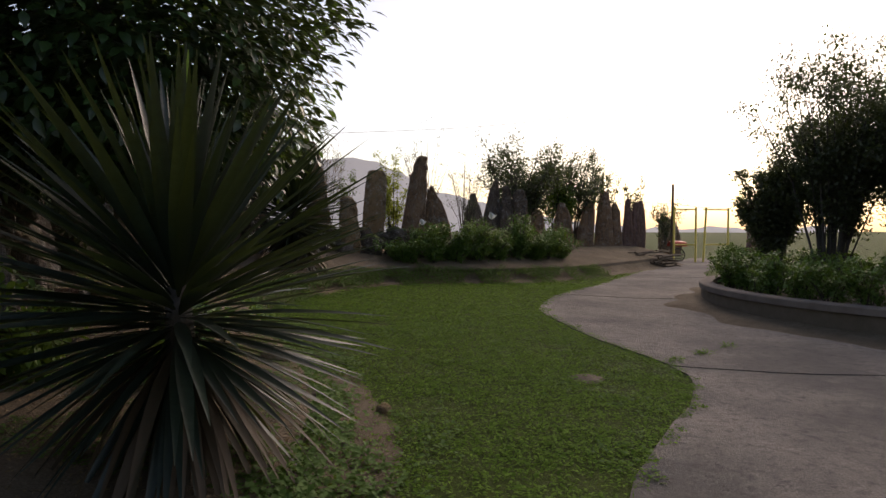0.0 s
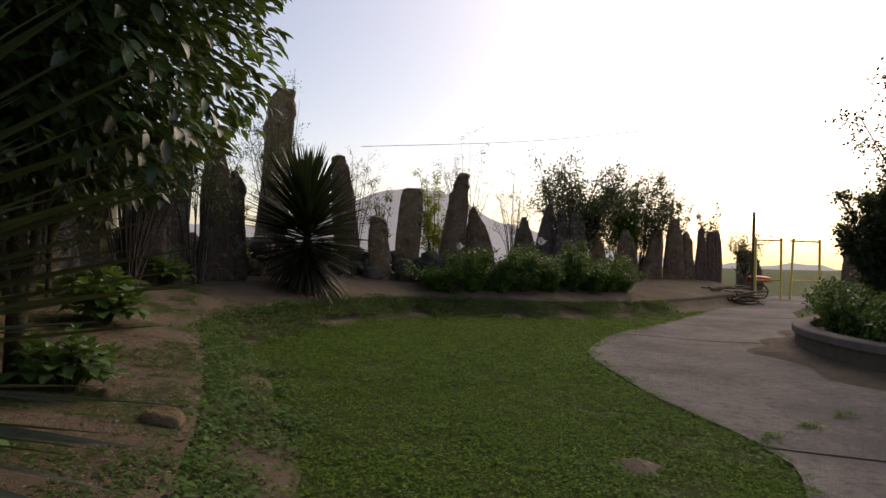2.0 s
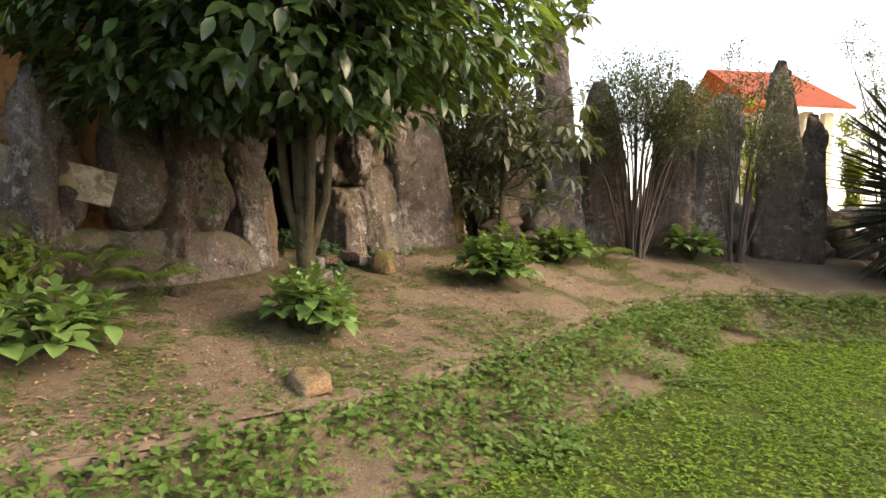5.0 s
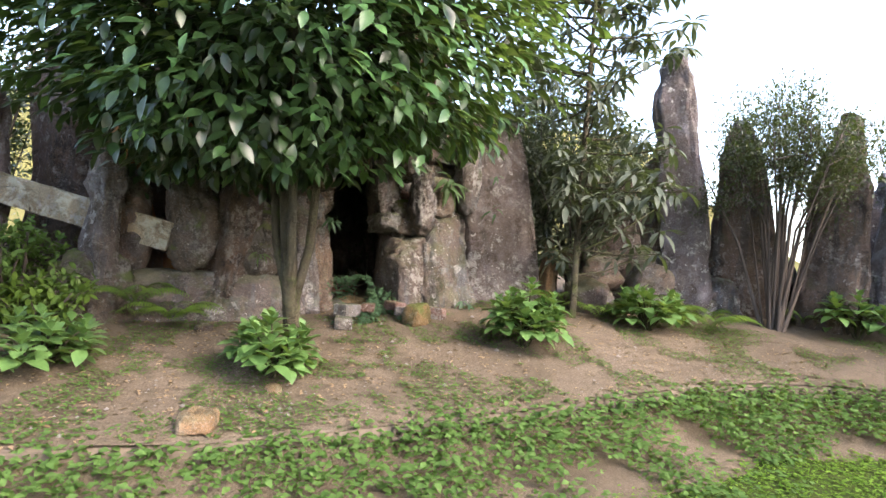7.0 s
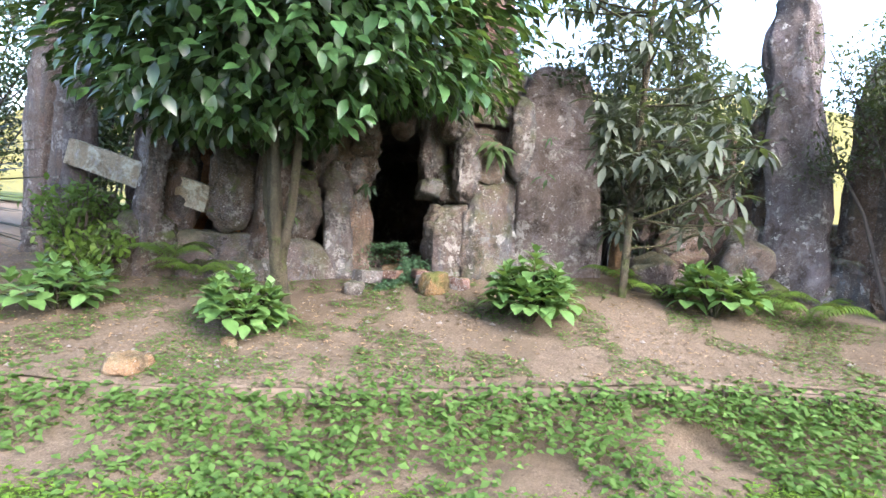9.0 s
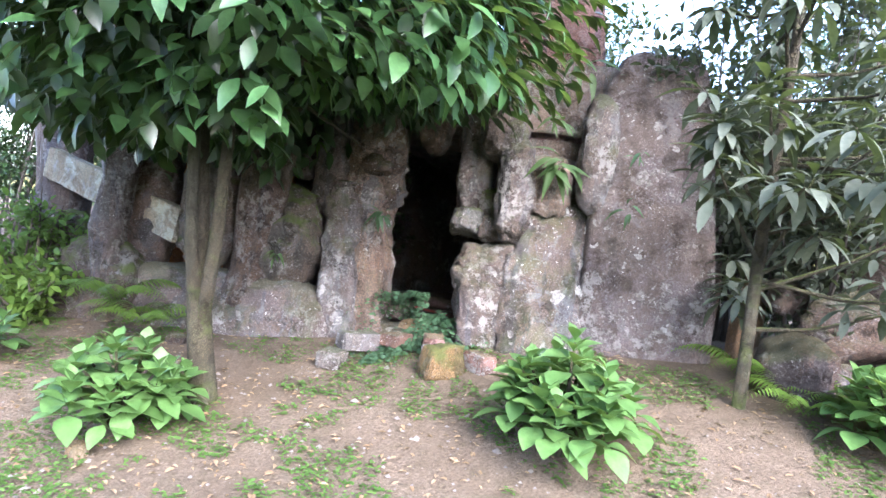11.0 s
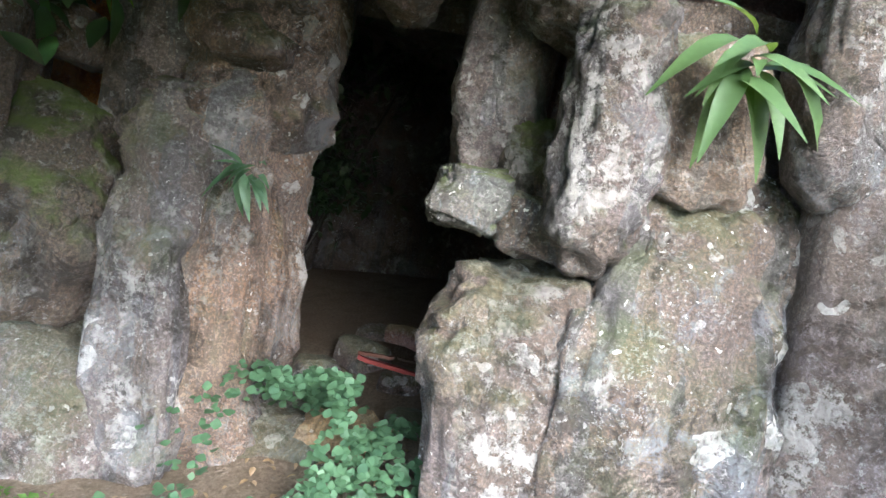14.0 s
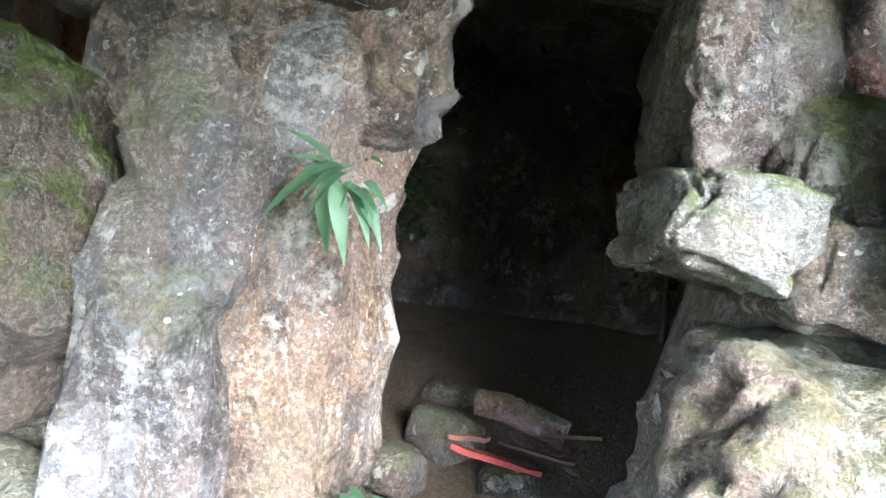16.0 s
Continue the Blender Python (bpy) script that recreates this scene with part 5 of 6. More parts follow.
shrub("yellow_bush", -6.9, 14.0, 3.4, 0.5, 10, 2600, MID, LEAF_YELLOW, "yellow-green bush glowing behind the stones", 49, TWIG, 0.3)
shrub("yellow_bush", -5.75, 15.3, 2.9, 0.45, 10, 2200, MID, LEAF_YELLOW, "sunlit yellow bush behind the stones", 50, TWIG, 0.3)
shrub("dark_shrub", -3.96, 4.30, 2.6, 1.0, 14, 6000, MID, LEAF_TREE, "dark leafy shrub growing out of the wall", 51, BARK_DARK, 0.5, base=1.6)
shrub("dark_shrub", -5.03, 7.17, 3.0, 1.1, 16, 8000, MID, LEAF_GREY, "grey-green thicket behind the great slab", 52, BARK_DARK, 0.2, base=1.2)
shrub("dark_shrub", -6.03, 8.17, 3.2, 1.0, 16, 6500, MID, LEAF_TREE, "dark green thicket behind the stones", 53, BARK_DARK, 0.2, base=1.0)
shrub("dark_shrub", -4.3, 2.8, 3.8, 1.2, 16, 7000, MID, LEAF_TREE, "dark leafy thicket behind the propped stone", 54, BARK_DARK, 0.3)
shrub("dark_shrub", -4.0, 0.6, 4.8, 1.6, 18, 13000, MID, LEAF_TREE, "dark tall thicket at the garden's side", 55, BARK_DARK, 0.2)
shrub("dark_shrub", -4.67, 7.78, 2.6, 0.8, 14, 6000, MID, LEAF_GREY, "grey-green thicket behind the small tree", 57, BARK_DARK, 0.1)
shrub("dark_shrub", -6.51, 7.11, 3.8, 1.3, 16, 8000, MID, LEAF_TREE, "dark green tall thicket behind the wall", 58, BARK_DARK, 0.1, base=0.9)
shrub("dark_shrub", -4.89, 3.30, 3.9, 1.3, 16, 8000, MID, LEAF_TREE, "dark leafy thicket rising behind the chamber", 59, BARK_DARK, 0.1, base=0.9)
shrub("dark_shrub", -6.13, 5.15, 4.2, 1.3, 16, 8000, MID, LEAF_TREE, "dark thicket above the chamber roof", 60, BARK_DARK, 0.1, base=0.9)
shrub("dark_shrub", -3.1, -1.2, 4.6, 1.6, 18, 11000, MID, LEAF_TREE, "dark leafy shrub at the garden's side", 56, BARK_DARK, 0.2)


def bloom(x, y, z, size, label):
    t = thing("rose_bloom", (x, y, z), label, "flower")
    me = leaf_object_mesh("petal", leaf_shape(size, size * 0.8, -0.5, 0.4, 4, 0.6, 0.0), PETAL)
    for k in range(9):
        a = 2.4 * k
        e = radians(15 + 60 * (k % 3) / 2)
        put_leaf(me, t, Vector((x, y, z)), (math.cos(a) * math.cos(e), math.sin(a) * math.cos(e), math.sin(e)), (-math.cos(a), -math.sin(a), 0.6), 1.0, "petal")


bloom(1.55, 18.4, 1.95, 0.2, "cream white rose in full bloom")
bloom(-0.4, 16.5, 1.75, 0.16, "small cream rose in bloom")
gl = Shape()
gx, gy = 4.15, 22.0
gz = ground_z(gx, gy) + 0.22
th = np.linspace(0, math.pi, 13)
gl.grid([[(gx + 0.13 * math.sin(a) * math.cos(b), gy + 0.13 * math.sin(a) * math.sin(b), gz + 0.2 - 0.13 * math.cos(a)) for b in np.linspace(0, 2 * math.pi, 21)] for a in th])
gl.tube([(gx, gy, gz - 0.3), (gx, gy, gz + 0.09)], [0.05, 0.04], 10)
whole("garden_globe", gl, BALL_MAT, "white round globe low on the terrace", "globe lamp")

# ---- round planter with its trees ----
PC, PR = (11.85, 13.0), 5.6
planter = thing("planter", (PC[0], PC[1], -0.2), "large round raised bed with a concrete rim", "planter")
for nm, rad0, rad1, z0, z1, mt in (("planter_wall", PR - 0.22, PR - 0.02, -0.6, 0.27, KERB_MAT), ("rim", PR - 0.28, PR + 0.03, 0.27, 0.40, PLANTER_MAT)):
    sh = Shape()
    rows = []
    for k in range(97):
        a = 2 * math.pi * k / 96
        wob = 0.02 * noise.noise((math.cos(a) * 9, math.sin(a) * 9, z0))
        rows.append([(PC[0] + (q + wob) * math.cos(a), PC[1] + (q + wob) * math.sin(a), z + wob * 0.5) for q, z in ((rad0, z1), (rad0, z0), (rad1, z0), (rad1, z1 - 0.02), (rad1 - 0.02, z1), (rad0, z1))])
    sh.grid(rows)
    part(nm, sh, mt, planter, smooth=False)
sh = Shape()
sh.grid([[(PC[0] + q * math.cos(a), PC[1] + q * math.sin(a), 0.25 + 0.05 * noise.noise((q * math.cos(a), q * math.sin(a), 0))) for q in np.linspace(0.05, PR - 0.2, 10)] for a in np.linspace(0, 2 * math.pi, 49)])
part("soil", sh, SOIL, planter)
rr = random.Random(77)
for k in range(38):
    a, q = (math.pi * 0.62 + 0.85 * math.pi * (k % 22) / 21, PR - 0.55 + rr.uniform(-0.15, 0.1)) if k < 22 else (rr.uniform(1.8, 5.0), rr.uniform(2.2, 4.4))
    shrub("bedding_plant", PC[0] + q * math.cos(a), PC[1] + q * math.sin(a), 0.75 + 0.3 * rr.random(), 0.55, 10, 1300, MID, LEAF_ROSE, "low broad-leaved green bedding plant in the planter", 400 + k, low=0.2, base=0.25, group="bedding plants in the planter")
for k, (x, y, h, s, n) in enumerate(((9.9, 15.4, 6.3, 1.8, 40), (11.6, 14.4, 5.8, 1.7, 34), (10.8, 12.2, 4.8, 1.5, 26), (13.5, 13.2, 5.6, 1.8, 26), (9.3, 17.0, 3.6, 1.0, 14))):
    shrub("planter_tree", x, y, h, s * 1.05, n + 8, 32000, CROWN_LEAF, LEAF_DARK, "tall many-stemmed evergreen tree in the round planter", 500 + k, BARK_DARK, 0.3, base=0.25, thick=0.032, category="tree", group="trees in the planter")

# ---- gate, cart and wood pile at the path's end ----
gate = thing("gate_frame", (11.4, 29.6, 0.1), "yellow painted tubular gate frame at the path's end", "gate")
GP = [Vector((10.45, 29.5, 0)), Vector((11.55, 29.75, 0)), Vector((11.95, 29.85, 0)), Vector((13.4, 30.6, 0))]
for k, p in enumerate(GP):
    sh = Shape()
    sh.tube([(p.x, p.y, 0.0), (p.x + (0.12 if k == 2 else 0), p.y, 2.75)], [0.05, 0.05], 8)
    part("post", sh, YELLOW, gate)
for a, b in ((0, 1), (2, 3)):
    for z in (2.65, 0.95):
        sh = Shape()
        sh.tube([tuple(GP[a] + Vector((0, 0, z))), tuple(GP[b] + Vector((0, 0, z)))], [0.035, 0.035], 6)
        part("rail", sh, YELLOW, gate)
pole = Shape()
pole.tube([(10.4, 29.7, 0), (10.42, 29.7, 2.0), (10.44, 29.7, 3.85)], [0.07, 0.065, 0.055], 8)
whole("wooden_pole", pole, WOOD, "dark wooden pole beside the gate", "pole")
cart = thing("hand_cart", (11.0, 30.6, 0.1), "red handcart with a dark spoked wheel by the gate", "cart")
sh = Shape()
rows = []
for k in range(25):
    a = 2 * math.pi * k / 24
    rows.append([(11.0 + q * math.cos(a), 30.6 + o, 0.42 + q * math.sin(a)) for q, o in ((0.3, -0.03), (0.34, -0.03), (0.34, 0.03), (0.3, 0.03), (0.3, -0.03))])
sh.grid(rows)
wheel = part("wheel", sh, RUBBER, cart)
for k in range(6):
    a = math.pi * k / 6
    sp = Shape()
    sp.tube([(11.0 - 0.3 * math.cos(a), 30.6, 0.42 - 0.3 * math.sin(a)), (11.0 + 0.3 * math.cos(a), 30.6, 0.42 + 0.3 * math.sin(a))], [0.012, 0.012], 5)
    part("spoke", sp, RUBBER, wheel)
sh = Shape()
sh.grid([[(10.75 + 0.8 * i / 8 - 0.2, 30.6 + 0.3 * math.cos(math.pi * j / 8), 0.85 + 0.28 * math.sin(math.pi * j / 8) * (1 - 0.5 * (i / 8 - 0.4) ** 2)) for j in range(9)] for i in range(9)])
part("tub", sh, RED_PAINT, cart)
rr = random.Random(9)
pile = thing("wood_pile", (8.6, 26.8, 0.2), "heap of dark cut branches beside the path", "wood pile")
for k in range(70):
    x, y = 8.5 + rr.uniform(-1.0, 0.9), 26.6 + rr.uniform(-0.5, 0.5)
    a, L = rr.uniform(-0.35, 0.35) + 0.55, rr.uniform(0.8, 1.5)
    z = 0.12 + rr.random() ** 1.5 * 0.6
    sh = Shape()
    r0 = rr.uniform(0.02, 0.05)
    sh.tube([(x - L / 2 * math.cos(a), y - L / 2 * math.sin(a), z + rr.uniform(-0.1, 0.1)), (x, y, z + rr.uniform(-0.05, 0.1)), (x + L / 2 * math.cos(a), y + L / 2 * math.sin(a), z + rr.uniform(-0.1, 0.1))], [r0, r0 * 0.9, r0 * 0.7], 6)
    part("branch", sh, WOOD, pile)
for k, ln in enumerate(([(-2.9, 16.3, 4.27), (1.0, 18.3, 4.75), (4.49, 20.23, 5.42), (9, 22.8, 6.5)], [(9.0, 29.9, 3.0), (10.4, 29.7, 2.9), (12, 30, 2.75), (13.5, 30.6, 2.7)])):
    sh = Shape()
    pts = smooth_line(ln, 0.6)
    sh.tube([tuple(p) for p in pts], [0.007] * len(pts), 5)
    whole("overhead_wire", sh, WIRE, "thin reddish-brown wire strung across the garden", "wire")

# ---- house beyond the stones ----
house = thing("house", (-17.0, 23.5, 0.8), "two-storey cream house with an orange-red tiled roof", "house")
HM = Matrix.Translation((-16.0, 20.0, 0.8)) @ Matrix.Rotation(math.atan2(0.95, 0.3), 4, 'Z')


def hbox(name, lo, hi, mat, parent=house):
    sh = Shape()
    sh.box(lo, hi, HM)
    return part(name, sh, mat, parent, smooth=False)


hbox("wall", (2.4, 0.9, 0), (4.9, 6, 5.3), PLASTER)
for x in (2.5, 3.3, 4.1, 4.85):
    hbox("column", (x - 0.16, -0.3, 0), (x + 0.16, 0.02, 5.2), PLASTER)
hbox("balcony", (2.35, -0.35, 2.6), (5.0, 0.9, 2.8), PLASTER)
for k in range(8):
    x = 2.6 + k * 0.31
    hbox("baluster", (x - 0.05, -0.22, 2.8), (x + 0.05, -0.12, 3.5), PLASTER)
hbox("handrail", (2.35, -0.26, 3.5), (5.0, -0.08, 3.6), PLASTER)
for x in (2.9, 3.7, 4.48):
    for z in (0.9, 3.4):
        w_ = hbox("window", (x - 0.28, 0.86, z), (x + 0.28, 0.93, z + 1.2), DARK_GLASS)
        hbox("frame", (x - 0.03, 0.82, z), (x + 0.03, 0.85, z + 1.2), PLASTER, w_)
roof = Shape()
rows = []
for i in range(61):
    x = 1.9 + 3.5 * i / 60
    wv = 0.035 * (i % 2)
    rows.append([tuple(HM @ Vector((x, y, z + wv))) for y, z in ((-0.9, 5.2), (-0.9, 5.32), (1.2, 6.4), (3.3, 7.5), (5.2, 6.4), (7.0, 5.3), (7.0, 5.2))])
roof.grid(rows)
part("roof", roof, ROOF, house, smooth=False)

# ---- small plants on the stones ----
FERN_LEAF = leaf_shape(0.12, 0.035, 0.4, 0.25, 4, 0.5, 0.05)


def rosette(u, off, z, n, size, mat, label, seed, name="rock_plant"):
    rr = random.Random(seed)
    c = face_point(u, off, z)
    t = thing(name, c, label, "plant")
    size *= 1.24
    me = leaf_object_mesh("leaf", leaf_shape(size, size * 0.25, 0.75, 0.35, 6, 0.45, 0.12), mat)
    for k in range(n):
        a = 2 * math.pi * k / n + rr.uniform(-0.6, 0.6)
        d = FU * math.cos(a) + Vector((0, 0, 1)) * (math.sin(a) * 0.6 - 0.1) + FN * rr.uniform(0.3, 1.3)
        put_leaf(me, t, c + (FU * rr.uniform(-0.3, 0.3) + Vector((0, 0, rr.uniform(-0.25, 0.25)))) * size, d, FN * 0.6 + Vector((0, 0, 1)), rr.uniform(0.5, 1.1))


rosette(-0.05, -0.02, 1.54, 18, 0.09, LEAF_PENNY, "small green fern tuft growing on the jamb", 1)
rosette(0.90, 0.12, 1.94, 18, 0.17, LEAF_LONG, "long-leaved green plant rooted between stones", 2)
rosette(0.86, 0.12, 2.2, 9, 0.12, LEAF_LONG, "small leafy plant on the packing stones", 3)
rosette(1.3, 0.2, 2.05, 6, 0.09, LEAF_PENNY, "tiny fern on the edge of the slab", 4)
rosette(1.28, 0.2, 1.75, 6, 0.09, LEAF_PENNY, "tiny fern in the joint of the slab", 5)
rosette(-0.6, 0.05, 1.2, 7, 0.1, LEAF_LONG, "small weed on the long boulder", 6)
rosette(-0.55, -0.1, 1.95, 6, 0.1, LEAF_FERN, "small fern in the dark gap", 7)
rosette(0.6, 0.1, 2.35, 10, 0.14, LEAF_LONG, "leafy weed above the doorway", 8)
rosette(0.95, 0.0, 2.6, 9, 0.2, LEAF_LONG, "drooping plant on the red slab", 9)
rosette(1.0, 0.28, 0.95, 6, 0.11, LEAF_PENNY, "small weed at the boulder's foot", 10)


def fern(x, y, n, size, label, seed, z=None):
    rr = random.Random(seed)
    z = ground_z(x, y) if z is None else z
    t = thing("fern", (x, y, z), label, "fern", "ferns along the wall")
    for k in range(n):
        a = 2 * math.pi * k / n + rr.uniform(-0.3, 0.3)
        L = size * rr.uniform(0.7, 1.1)
        pts, ways, ups, sz = [], [], [], []
        for i in range(20):
            f = (i + 1) / 21
            q = Vector((x + math.cos(a) * L * f, y + math.sin(a) * L * f, z + L * (1.25 * f - 1.15 * f * f)))
            for s in (-1, 1):
                pts.append(q)
                ways.append((math.cos(a + s * 1.2), math.sin(a + s * 1.2), -0.15))
                ups.append((0, 0, 1))
                sz.append(L * 0.22 * math.sin(math.pi * (0.12 + 0.86 * f)) / 0.1)
        me = leaves_mesh("frond", pts, ways, ups, sz, leaf_shape(0.1, 0.018, 0.3, 0.2, 3, 0.35, 0.0))
        part("frond", me, LEAF_FERN, t)


rr = random.Random(3)
for k, (x, y) in enumerate([(-2.29, 3.79), (-2.51, 4.08), (-1.92, 3.40), (-3.89, 7.91), (-4.24, 8.18), (-4.13, 8.82), (-4.69, 9.25), (-4.21, 7.56), (-4.71, 8.50), (-2.12, 2.56), (-4.69, 10.26)]):
    fern(x, y, 9, rr.uniform(0.3, 0.5), "yellow-green fern clump at the wall's foot", 600 + k)
for k, (x, y) in enumerate([(-4.10, 8.07), (-4.44, 8.78), (-4.04, 9.08)]):
    fern(x, y, 11, 0.5, "large drooping fern on the rubble", 700 + k)

fern(-2.1, 4.0, 14, 0.5, "bushy yellow-green fern before the propped stone", 720, 0.85)
fern(-2.15, 4.3, 12, 0.42, "bushy yellow-green fern before the boulder", 721, 0.75)
shrub("weed_clump", -1.9, 3.1, 1.0, 0.45, 14, 1500, MID, LEAF_WEED, "tall thin weeds at the ring's end", 722, low=0.1)
shrub("weed_clump", -1.75, 3.5, 0.5, 0.35, 12, 900, MID, LEAF_FERN, "yellow-green weeds before the stones", 723, low=0.1)

# ---- lawn, weeds and litter ----
GRASS = leaf_shape(0.035, 0.02, 0.3, 0.2, 2, 0.55, 0.0)
BLADE = leaf_shape(0.07, 0.006, 0.3, 0.2, 2, 0.4, 0.0)
edge_y = np.array(EDGE)
pleft = np.array(PATH_LEFT)


def scatter(n, x0, x1, y0, y1, margin=0.0):
    x, y = rng.uniform(x0, x1, n), rng.uniform(y0, y1, n)
    ok = (x > np.interp(y, edge_y[:, 1], edge_y[:, 0]) + 0.1) & (x < np.interp(y, pleft[:, 1], pleft[:, 0]) + margin + 0.09 + 0.06 * np.sin(y * 7) + 0.05 * np.sin(y * 17))
    return x[ok], y[ok]


def carpet(name, x, y, shape, mat, label, size, lift=0.012, lay=0.5, terrace_side=False):
    z = np.array([ground_z(a, b) for a, b in zip(x, y)]) if terrace_side else 0.06 - 0.05 * np.clip(x, -5, 5) + 0.012 * (np.clip(y, -10, 40) - 6)
    n = len(x)
    a = rng.random(n) * 2 * math.pi
    el = rng.random(n) * (1 - lay) + 0.1
    w = np.stack([np.cos(a), np.sin(a), el], 1)
    u = unit(n) * 0.35 + np.array([0, 0, 1.0])
    me = leaves_mesh(name, np.stack([x, y, z + lift * rng.random(n)], 1), w, u, size * rng.uniform(0.6, 1.3, n), shape)
    return whole(name, me, mat, label, "grass", kind="stuff")


x, y = scatter(150000, -3, 3.9, 0.6, 9.5)
bare = np.array([edge_distance(a, b)[0] for a, b in zip(x, y)])
keep = rng.random(len(x)) < np.clip((-bare - 0.1 + 0.5 * rng.normal(size=len(x))) / 1.1, 0.12, 1) * np.array([0.7 + 0.9 * noise.noise((a * 1.3, b * 1.3, 0)) + 0.5 * noise.noise((a * 4, b * 4, 0)) for a, b in zip(x, y)])
carpet("lawn_clover", x[keep], y[keep], GRASS, LEAF_GRASS, "short clover lawn", 1.0, 0.035)
x, y = scatter(60000, -3, 5, 9.5, 18)
carpet("lawn_clover", x, y, GRASS, LEAF_GRASS, "short clover lawn farther on", 1.5, 0.03)
x, y = scatter(30000, -1, 9, 16, 28)
carpet("lawn_clover", x, y, GRASS, LEAF_GRASS, "short clover lawn by the gate", 2.2, 0.03)
x, y = scatter(40000, -3, 3.9, 0.6, 12)
carpet("lawn_grass", x, y, BLADE, LEAF_GRASS, "thin grass blades in the lawn", 1.0, 0.01, 0.0)

x, y = scatter(16000, -3, 3.9, 0.6, 12)
keep = np.array([noise.noise((a * 0.9, b * 0.9, 5)) + 0.5 * noise.noise((a * 3, b * 3, 2)) for a, b in zip(x, y)]) > 0.12
carpet("lawn_weeds", x[keep], y[keep], leaf_shape(0.05, 0.03, 0.3, 0.25, 2, 0.5, 0.05), LEAF_WEED, "broad-leaved weeds in patches on the lawn", 1.0, 0.06)

# weeds on the bank and along the terrace wall
n = 130000
i = rng.integers(0, len(EDGE_LINE), n)
ex, ey = EDGE_XY[i, 0], EDGE_XY[i, 1]
en = np.array([(v.x, v.y) for v in EDGE_N])[i]
d = rng.random(n) ** 1.5 * 1.0 - 0.06
wx, wy = ex - en[:, 0] * d + rng.normal(size=n) * 0.1, ey - en[:, 1] * d + rng.normal(size=n) * 0.1
clump = np.array([noise.noise((a * 1.4, b * 1.4, 4)) for a, b in zip(wx, wy)])
keep = (clump > -0.42 + 0.9 * np.clip(d - 0.12, 0, 1)) & (wy > 0.3) & (wy < 22)
wx, wy, d, clump = wx[keep], wy[keep], d[keep], clump[keep]
wz = 0.06 - 0.05 * wx + 0.012 * (wy - 6) + np.clip(0.2 + 0.05 * np.clip(wy - 5.5, 0, 2.5) - 0.5 * d, 0.0, 1) + rng.random(len(wx)) * (0.07 + 0.24 * np.clip(clump, 0, 1) * np.exp(-((d - 0.15) / 0.3) ** 2))
a = rng.random(len(wx)) * 2 * math.pi
me = leaves_mesh("bank_weeds", np.stack([wx, wy, wz], 1), np.stack([np.cos(a), np.sin(a), rng.uniform(-0.3, 0.5, len(a))], 1), unit(len(a)) * 0.4 + np.array([0.2, 0, 1.0]), rng.uniform(0.5, 1.3, len(a)), leaf_shape(0.055, 0.034, 0.3, 0.25, 2, 0.45, 0.08))
whole("bank_weeds", me, LEAF_WEED, "leafy green weeds hanging over the terrace bank", "weeds", kind="stuff")

# sparse sprouts and dry leaves on the terrace
n = 120000
x, y = rng.uniform(-4.2, 0.6, n), rng.uniform(2.5, 11, n)
k_ = np.array([noise.noise((a * 1.6, b * 1.6, 8)) + 0.5 * noise.noise((a * 5, b * 5, 2)) for a, b in zip(x, y)])
ok = (x < np.interp(y, edge_y[:, 1], edge_y[:, 0]) - 0.05) & (k_ > -0.04) & ((x - FACE_FOOT.x) * FACE_OUT.x + (y - FACE_FOOT.y) * FACE_OUT.y > 0.1)
carpet("terrace_sprouts", x[ok], y[ok], GRASS, LEAF_WEED, "tiny green sprouts and moss on the earth", 0.8, 0.015, 0.5, True)
n = 11000
x, y = rng.uniform(-3.9, 1.0, n), rng.uniform(0.5, 11, n)
ok = (x < np.interp(y, edge_y[:, 1], edge_y[:, 0]) + 0.25 + 0.6 * rng.random(n) ** 2)
carpet("fallen_leaves", x[ok], y[ok], leaf_shape(0.06, 0.028, 0.3, 0.5, 3, 0.5, 0.0), LEAF_DRY, "dry fallen leaves scattered on the earth", 0.6, 0.01, 0.9, True)
pebbles = Shape()
pv = np.array([(-1, 0, 0), (0, -1, 0), (1, 0, 0), (0, 1, 0), (0, 0, 0.8)]) * 1.0
prng = random.Random(4)
for k in range(2600):
    x, y = prng.uniform(-3.4, 0.3), prng.uniform(3.0, 10)
    dd, _ = edge_distance(x, y)
    if dd < 0.03 or (Vector((x, y, 0)) - FACE_FOOT).dot(FACE_OUT) < 0.12:
        continue
    s = prng.uniform(0.004, 0.013) * (2.2 if prng.random() < 0.06 else 1)
    a = prng.random() * 6
    c, s_ = math.cos(a), math.sin(a)
    z = ground_z(x, y)
    pebbles.add([(x + s * (q[0] * c - q[1] * s_) * prng.uniform(0.7, 1.3), y + s * (q[0] * s_ + q[1] * c), z + s * q[2] - 0.001) for q in pv], [(0, 1, 4), (1, 2, 4), (2, 3, 4), (3, 0, 4)])
whole("pebbles", pebbles, BRICK_GREY, "pale grit and pebbles on the trodden earth", "pebbles", kind="stuff")

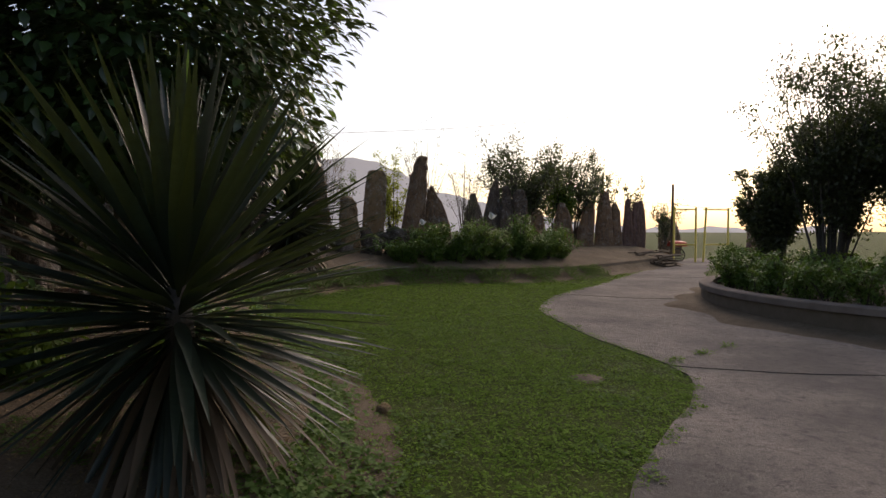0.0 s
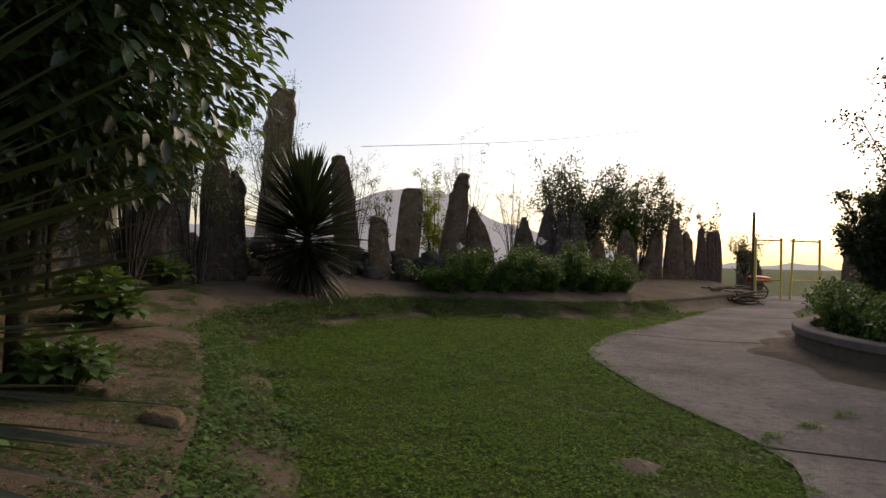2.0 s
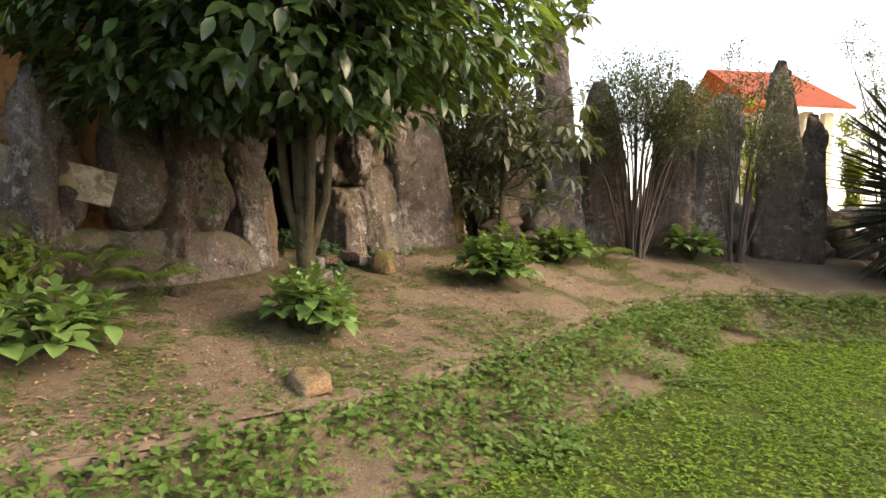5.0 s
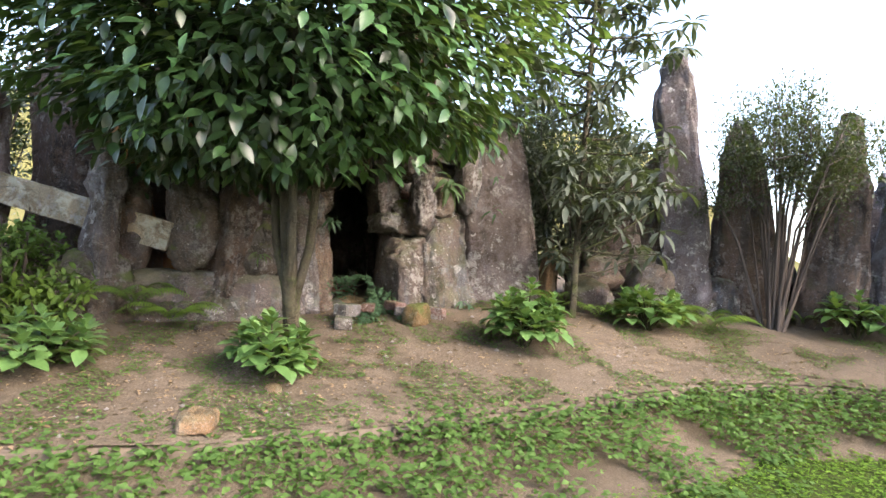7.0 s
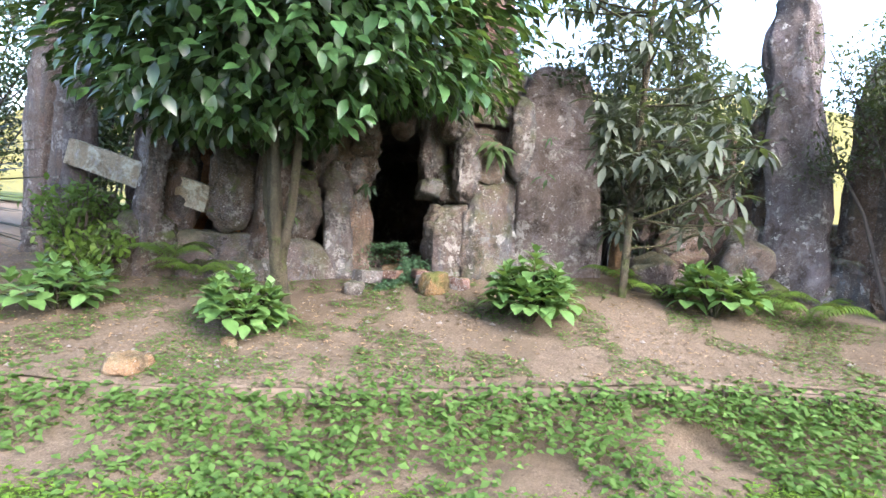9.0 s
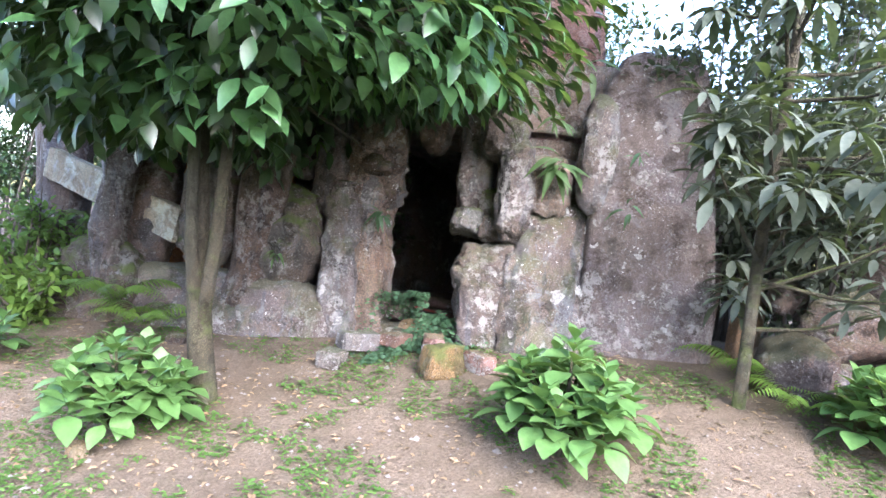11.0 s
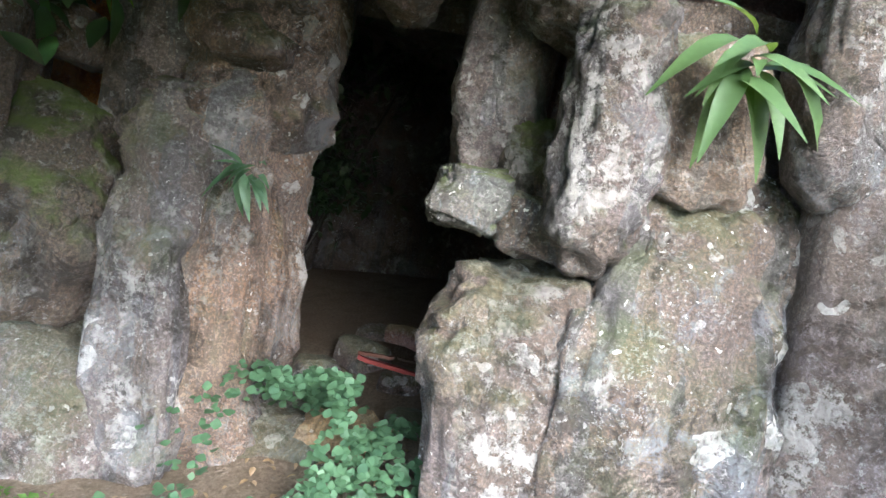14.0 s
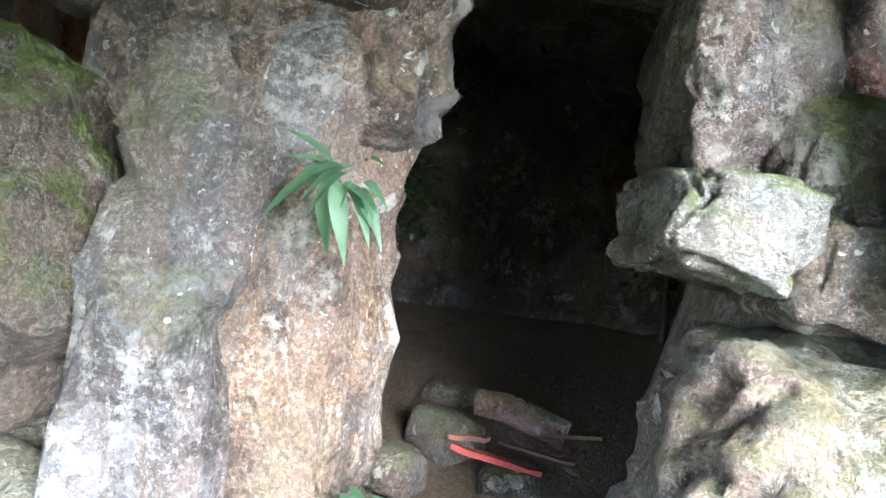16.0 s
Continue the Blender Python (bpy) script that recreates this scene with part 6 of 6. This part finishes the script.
# pennywort round the doorway
n = 3600
u, o = rng.normal(0.3, 0.14, n), rng.uniform(-0.45, 0.36, n)
ok = np.abs(u - 0.2) < 0.5
pts, wy_, up_ = [], [], []
for a, b in zip(u[ok], o[ok]):
    q = face_point(float(a), float(b), 0)
    if noise.noise((q.x * 5, q.y * 5, 6)) < -0.12:
        continue
    hill = (0.28 if a < 0.32 else 0.14) * math.exp(-((b + 0.22) / 0.2) ** 2)
    pts.append((q.x, q.y, ground_z(q.x, q.y) + hill + 0.05 * random.random()))
a = rng.random(len(pts)) * 6.28
me = leaves_mesh("pennywort", pts, np.stack([np.cos(a), np.sin(a), rng.uniform(-0.2, 0.3, len(a))], 1), unit(len(a)) * 0.4 + np.array([0.5, 0.2, 1.0]), rng.uniform(0.6, 1.3, len(a)), leaf_shape(0.027, 0.03, 0.1, 0.15, 4, 0.5, 0.0))
whole("pennywort", me, LEAF_PENNY, "round-leaved green pennywort at the doorway", "ground cover", kind="stuff")

# bricks showing in the terrace wall
bmesh_brick = Shape()
bmesh_brick.box((-0.105, -0.02, -0.034), (0.105, 0.05, 0.034))
for x in (-0.105, -0.049, 0.007, 0.063):
    bmesh_brick.box((x, -0.05, -0.034), (x + (0.018 if x < 0.05 else 0.042), -0.02, 0.034))
for z in (-0.034, 0.016):
    bmesh_brick.box((-0.104, -0.049, z), (0.104, -0.021, z + 0.018))
brick_mesh = bmesh_brick.mesh("brick", False)
brick_mesh.materials.append(KERB_MAT)
rr = random.Random(15)
for i in range(0, len(EDGE_LINE)):
    p, nn = EDGE_LINE[i], EDGE_N[i]
    if not 2.5 < p.y < 17 or rr.random() < 0.72:
        continue
    ob = new("brick", brick_mesh)
    q = p - nn * (0.012 + rr.uniform(-0.006, 0.008))
    ob.matrix_world = pose(q.x, q.y, lawn_z(p.x, p.y) + edge_rise(p.y) + 0.205 + rr.uniform(-0.006, 0.006), rr.uniform(-2, 2), rr.uniform(-2, 2), math.degrees(math.atan2(nn.y, nn.x)) - 90)
    ob.parent = terrace_wall

# earth drifted against the planter, a bare patch on the lawn, and weeds in a joint of the path
dr = Shape()
rows = []
for k in range(41):
    a = radians(128 + 118 * k / 40)
    w = 0.55 + 0.5 * noise.noise((k * 0.23, 0, 0)) + 0.12 * noise.noise((k * 1.1, 2, 0))
    row = []
    for f in (0.0, 0.25, 0.5, 0.75, 1.0):
        q = PR - 0.05 + w * f * 1.3
        x, y = PC[0] + q * math.cos(a), PC[1] + q * math.sin(a)
        row.append((x, y, lawn_z(x, y) + 0.045 + 0.1 * (1 - f) ** 2 + 0.015 * noise.noise((x * 5, y * 5, 0)) - (0.04 if f == 1 else 0)))
    rows.append(row)
dr.grid(rows)
whole("soil_drift", dr, SOIL, "loose brown earth drifted against the planter", "soil", kind="stuff")
mo = Shape()
mo.grid([[(2.4 + q * math.cos(a) * (1 + 0.2 * math.sin(3 * a)), 6.5 + q * math.sin(a), lawn_z(2.4, 6.5) + 0.05 * (1 - (q / 0.2) ** 2) + 0.015 * noise.noise((q * 40, a * 3, 0))) for q in np.linspace(0.005, 0.2, 7)] for a in np.linspace(0, 2 * math.pi, 25)])
whole("molehill", mo, KERB_MAT, "small dark heap of earth in the lawn", "soil heap")
n = 700
f = rng.random(n)
x, y = 3.6 + 1.6 * f + rng.normal(size=n) * 0.05, 7.55 + 1.75 * f + rng.normal(size=n) * 0.05
keep = np.sin(f * 17) > 0.2
carpet("joint_weeds", x[keep], y[keep], GRASS, LEAF_GRASS, "weeds growing in a joint of the path", 1.2, 0.07)
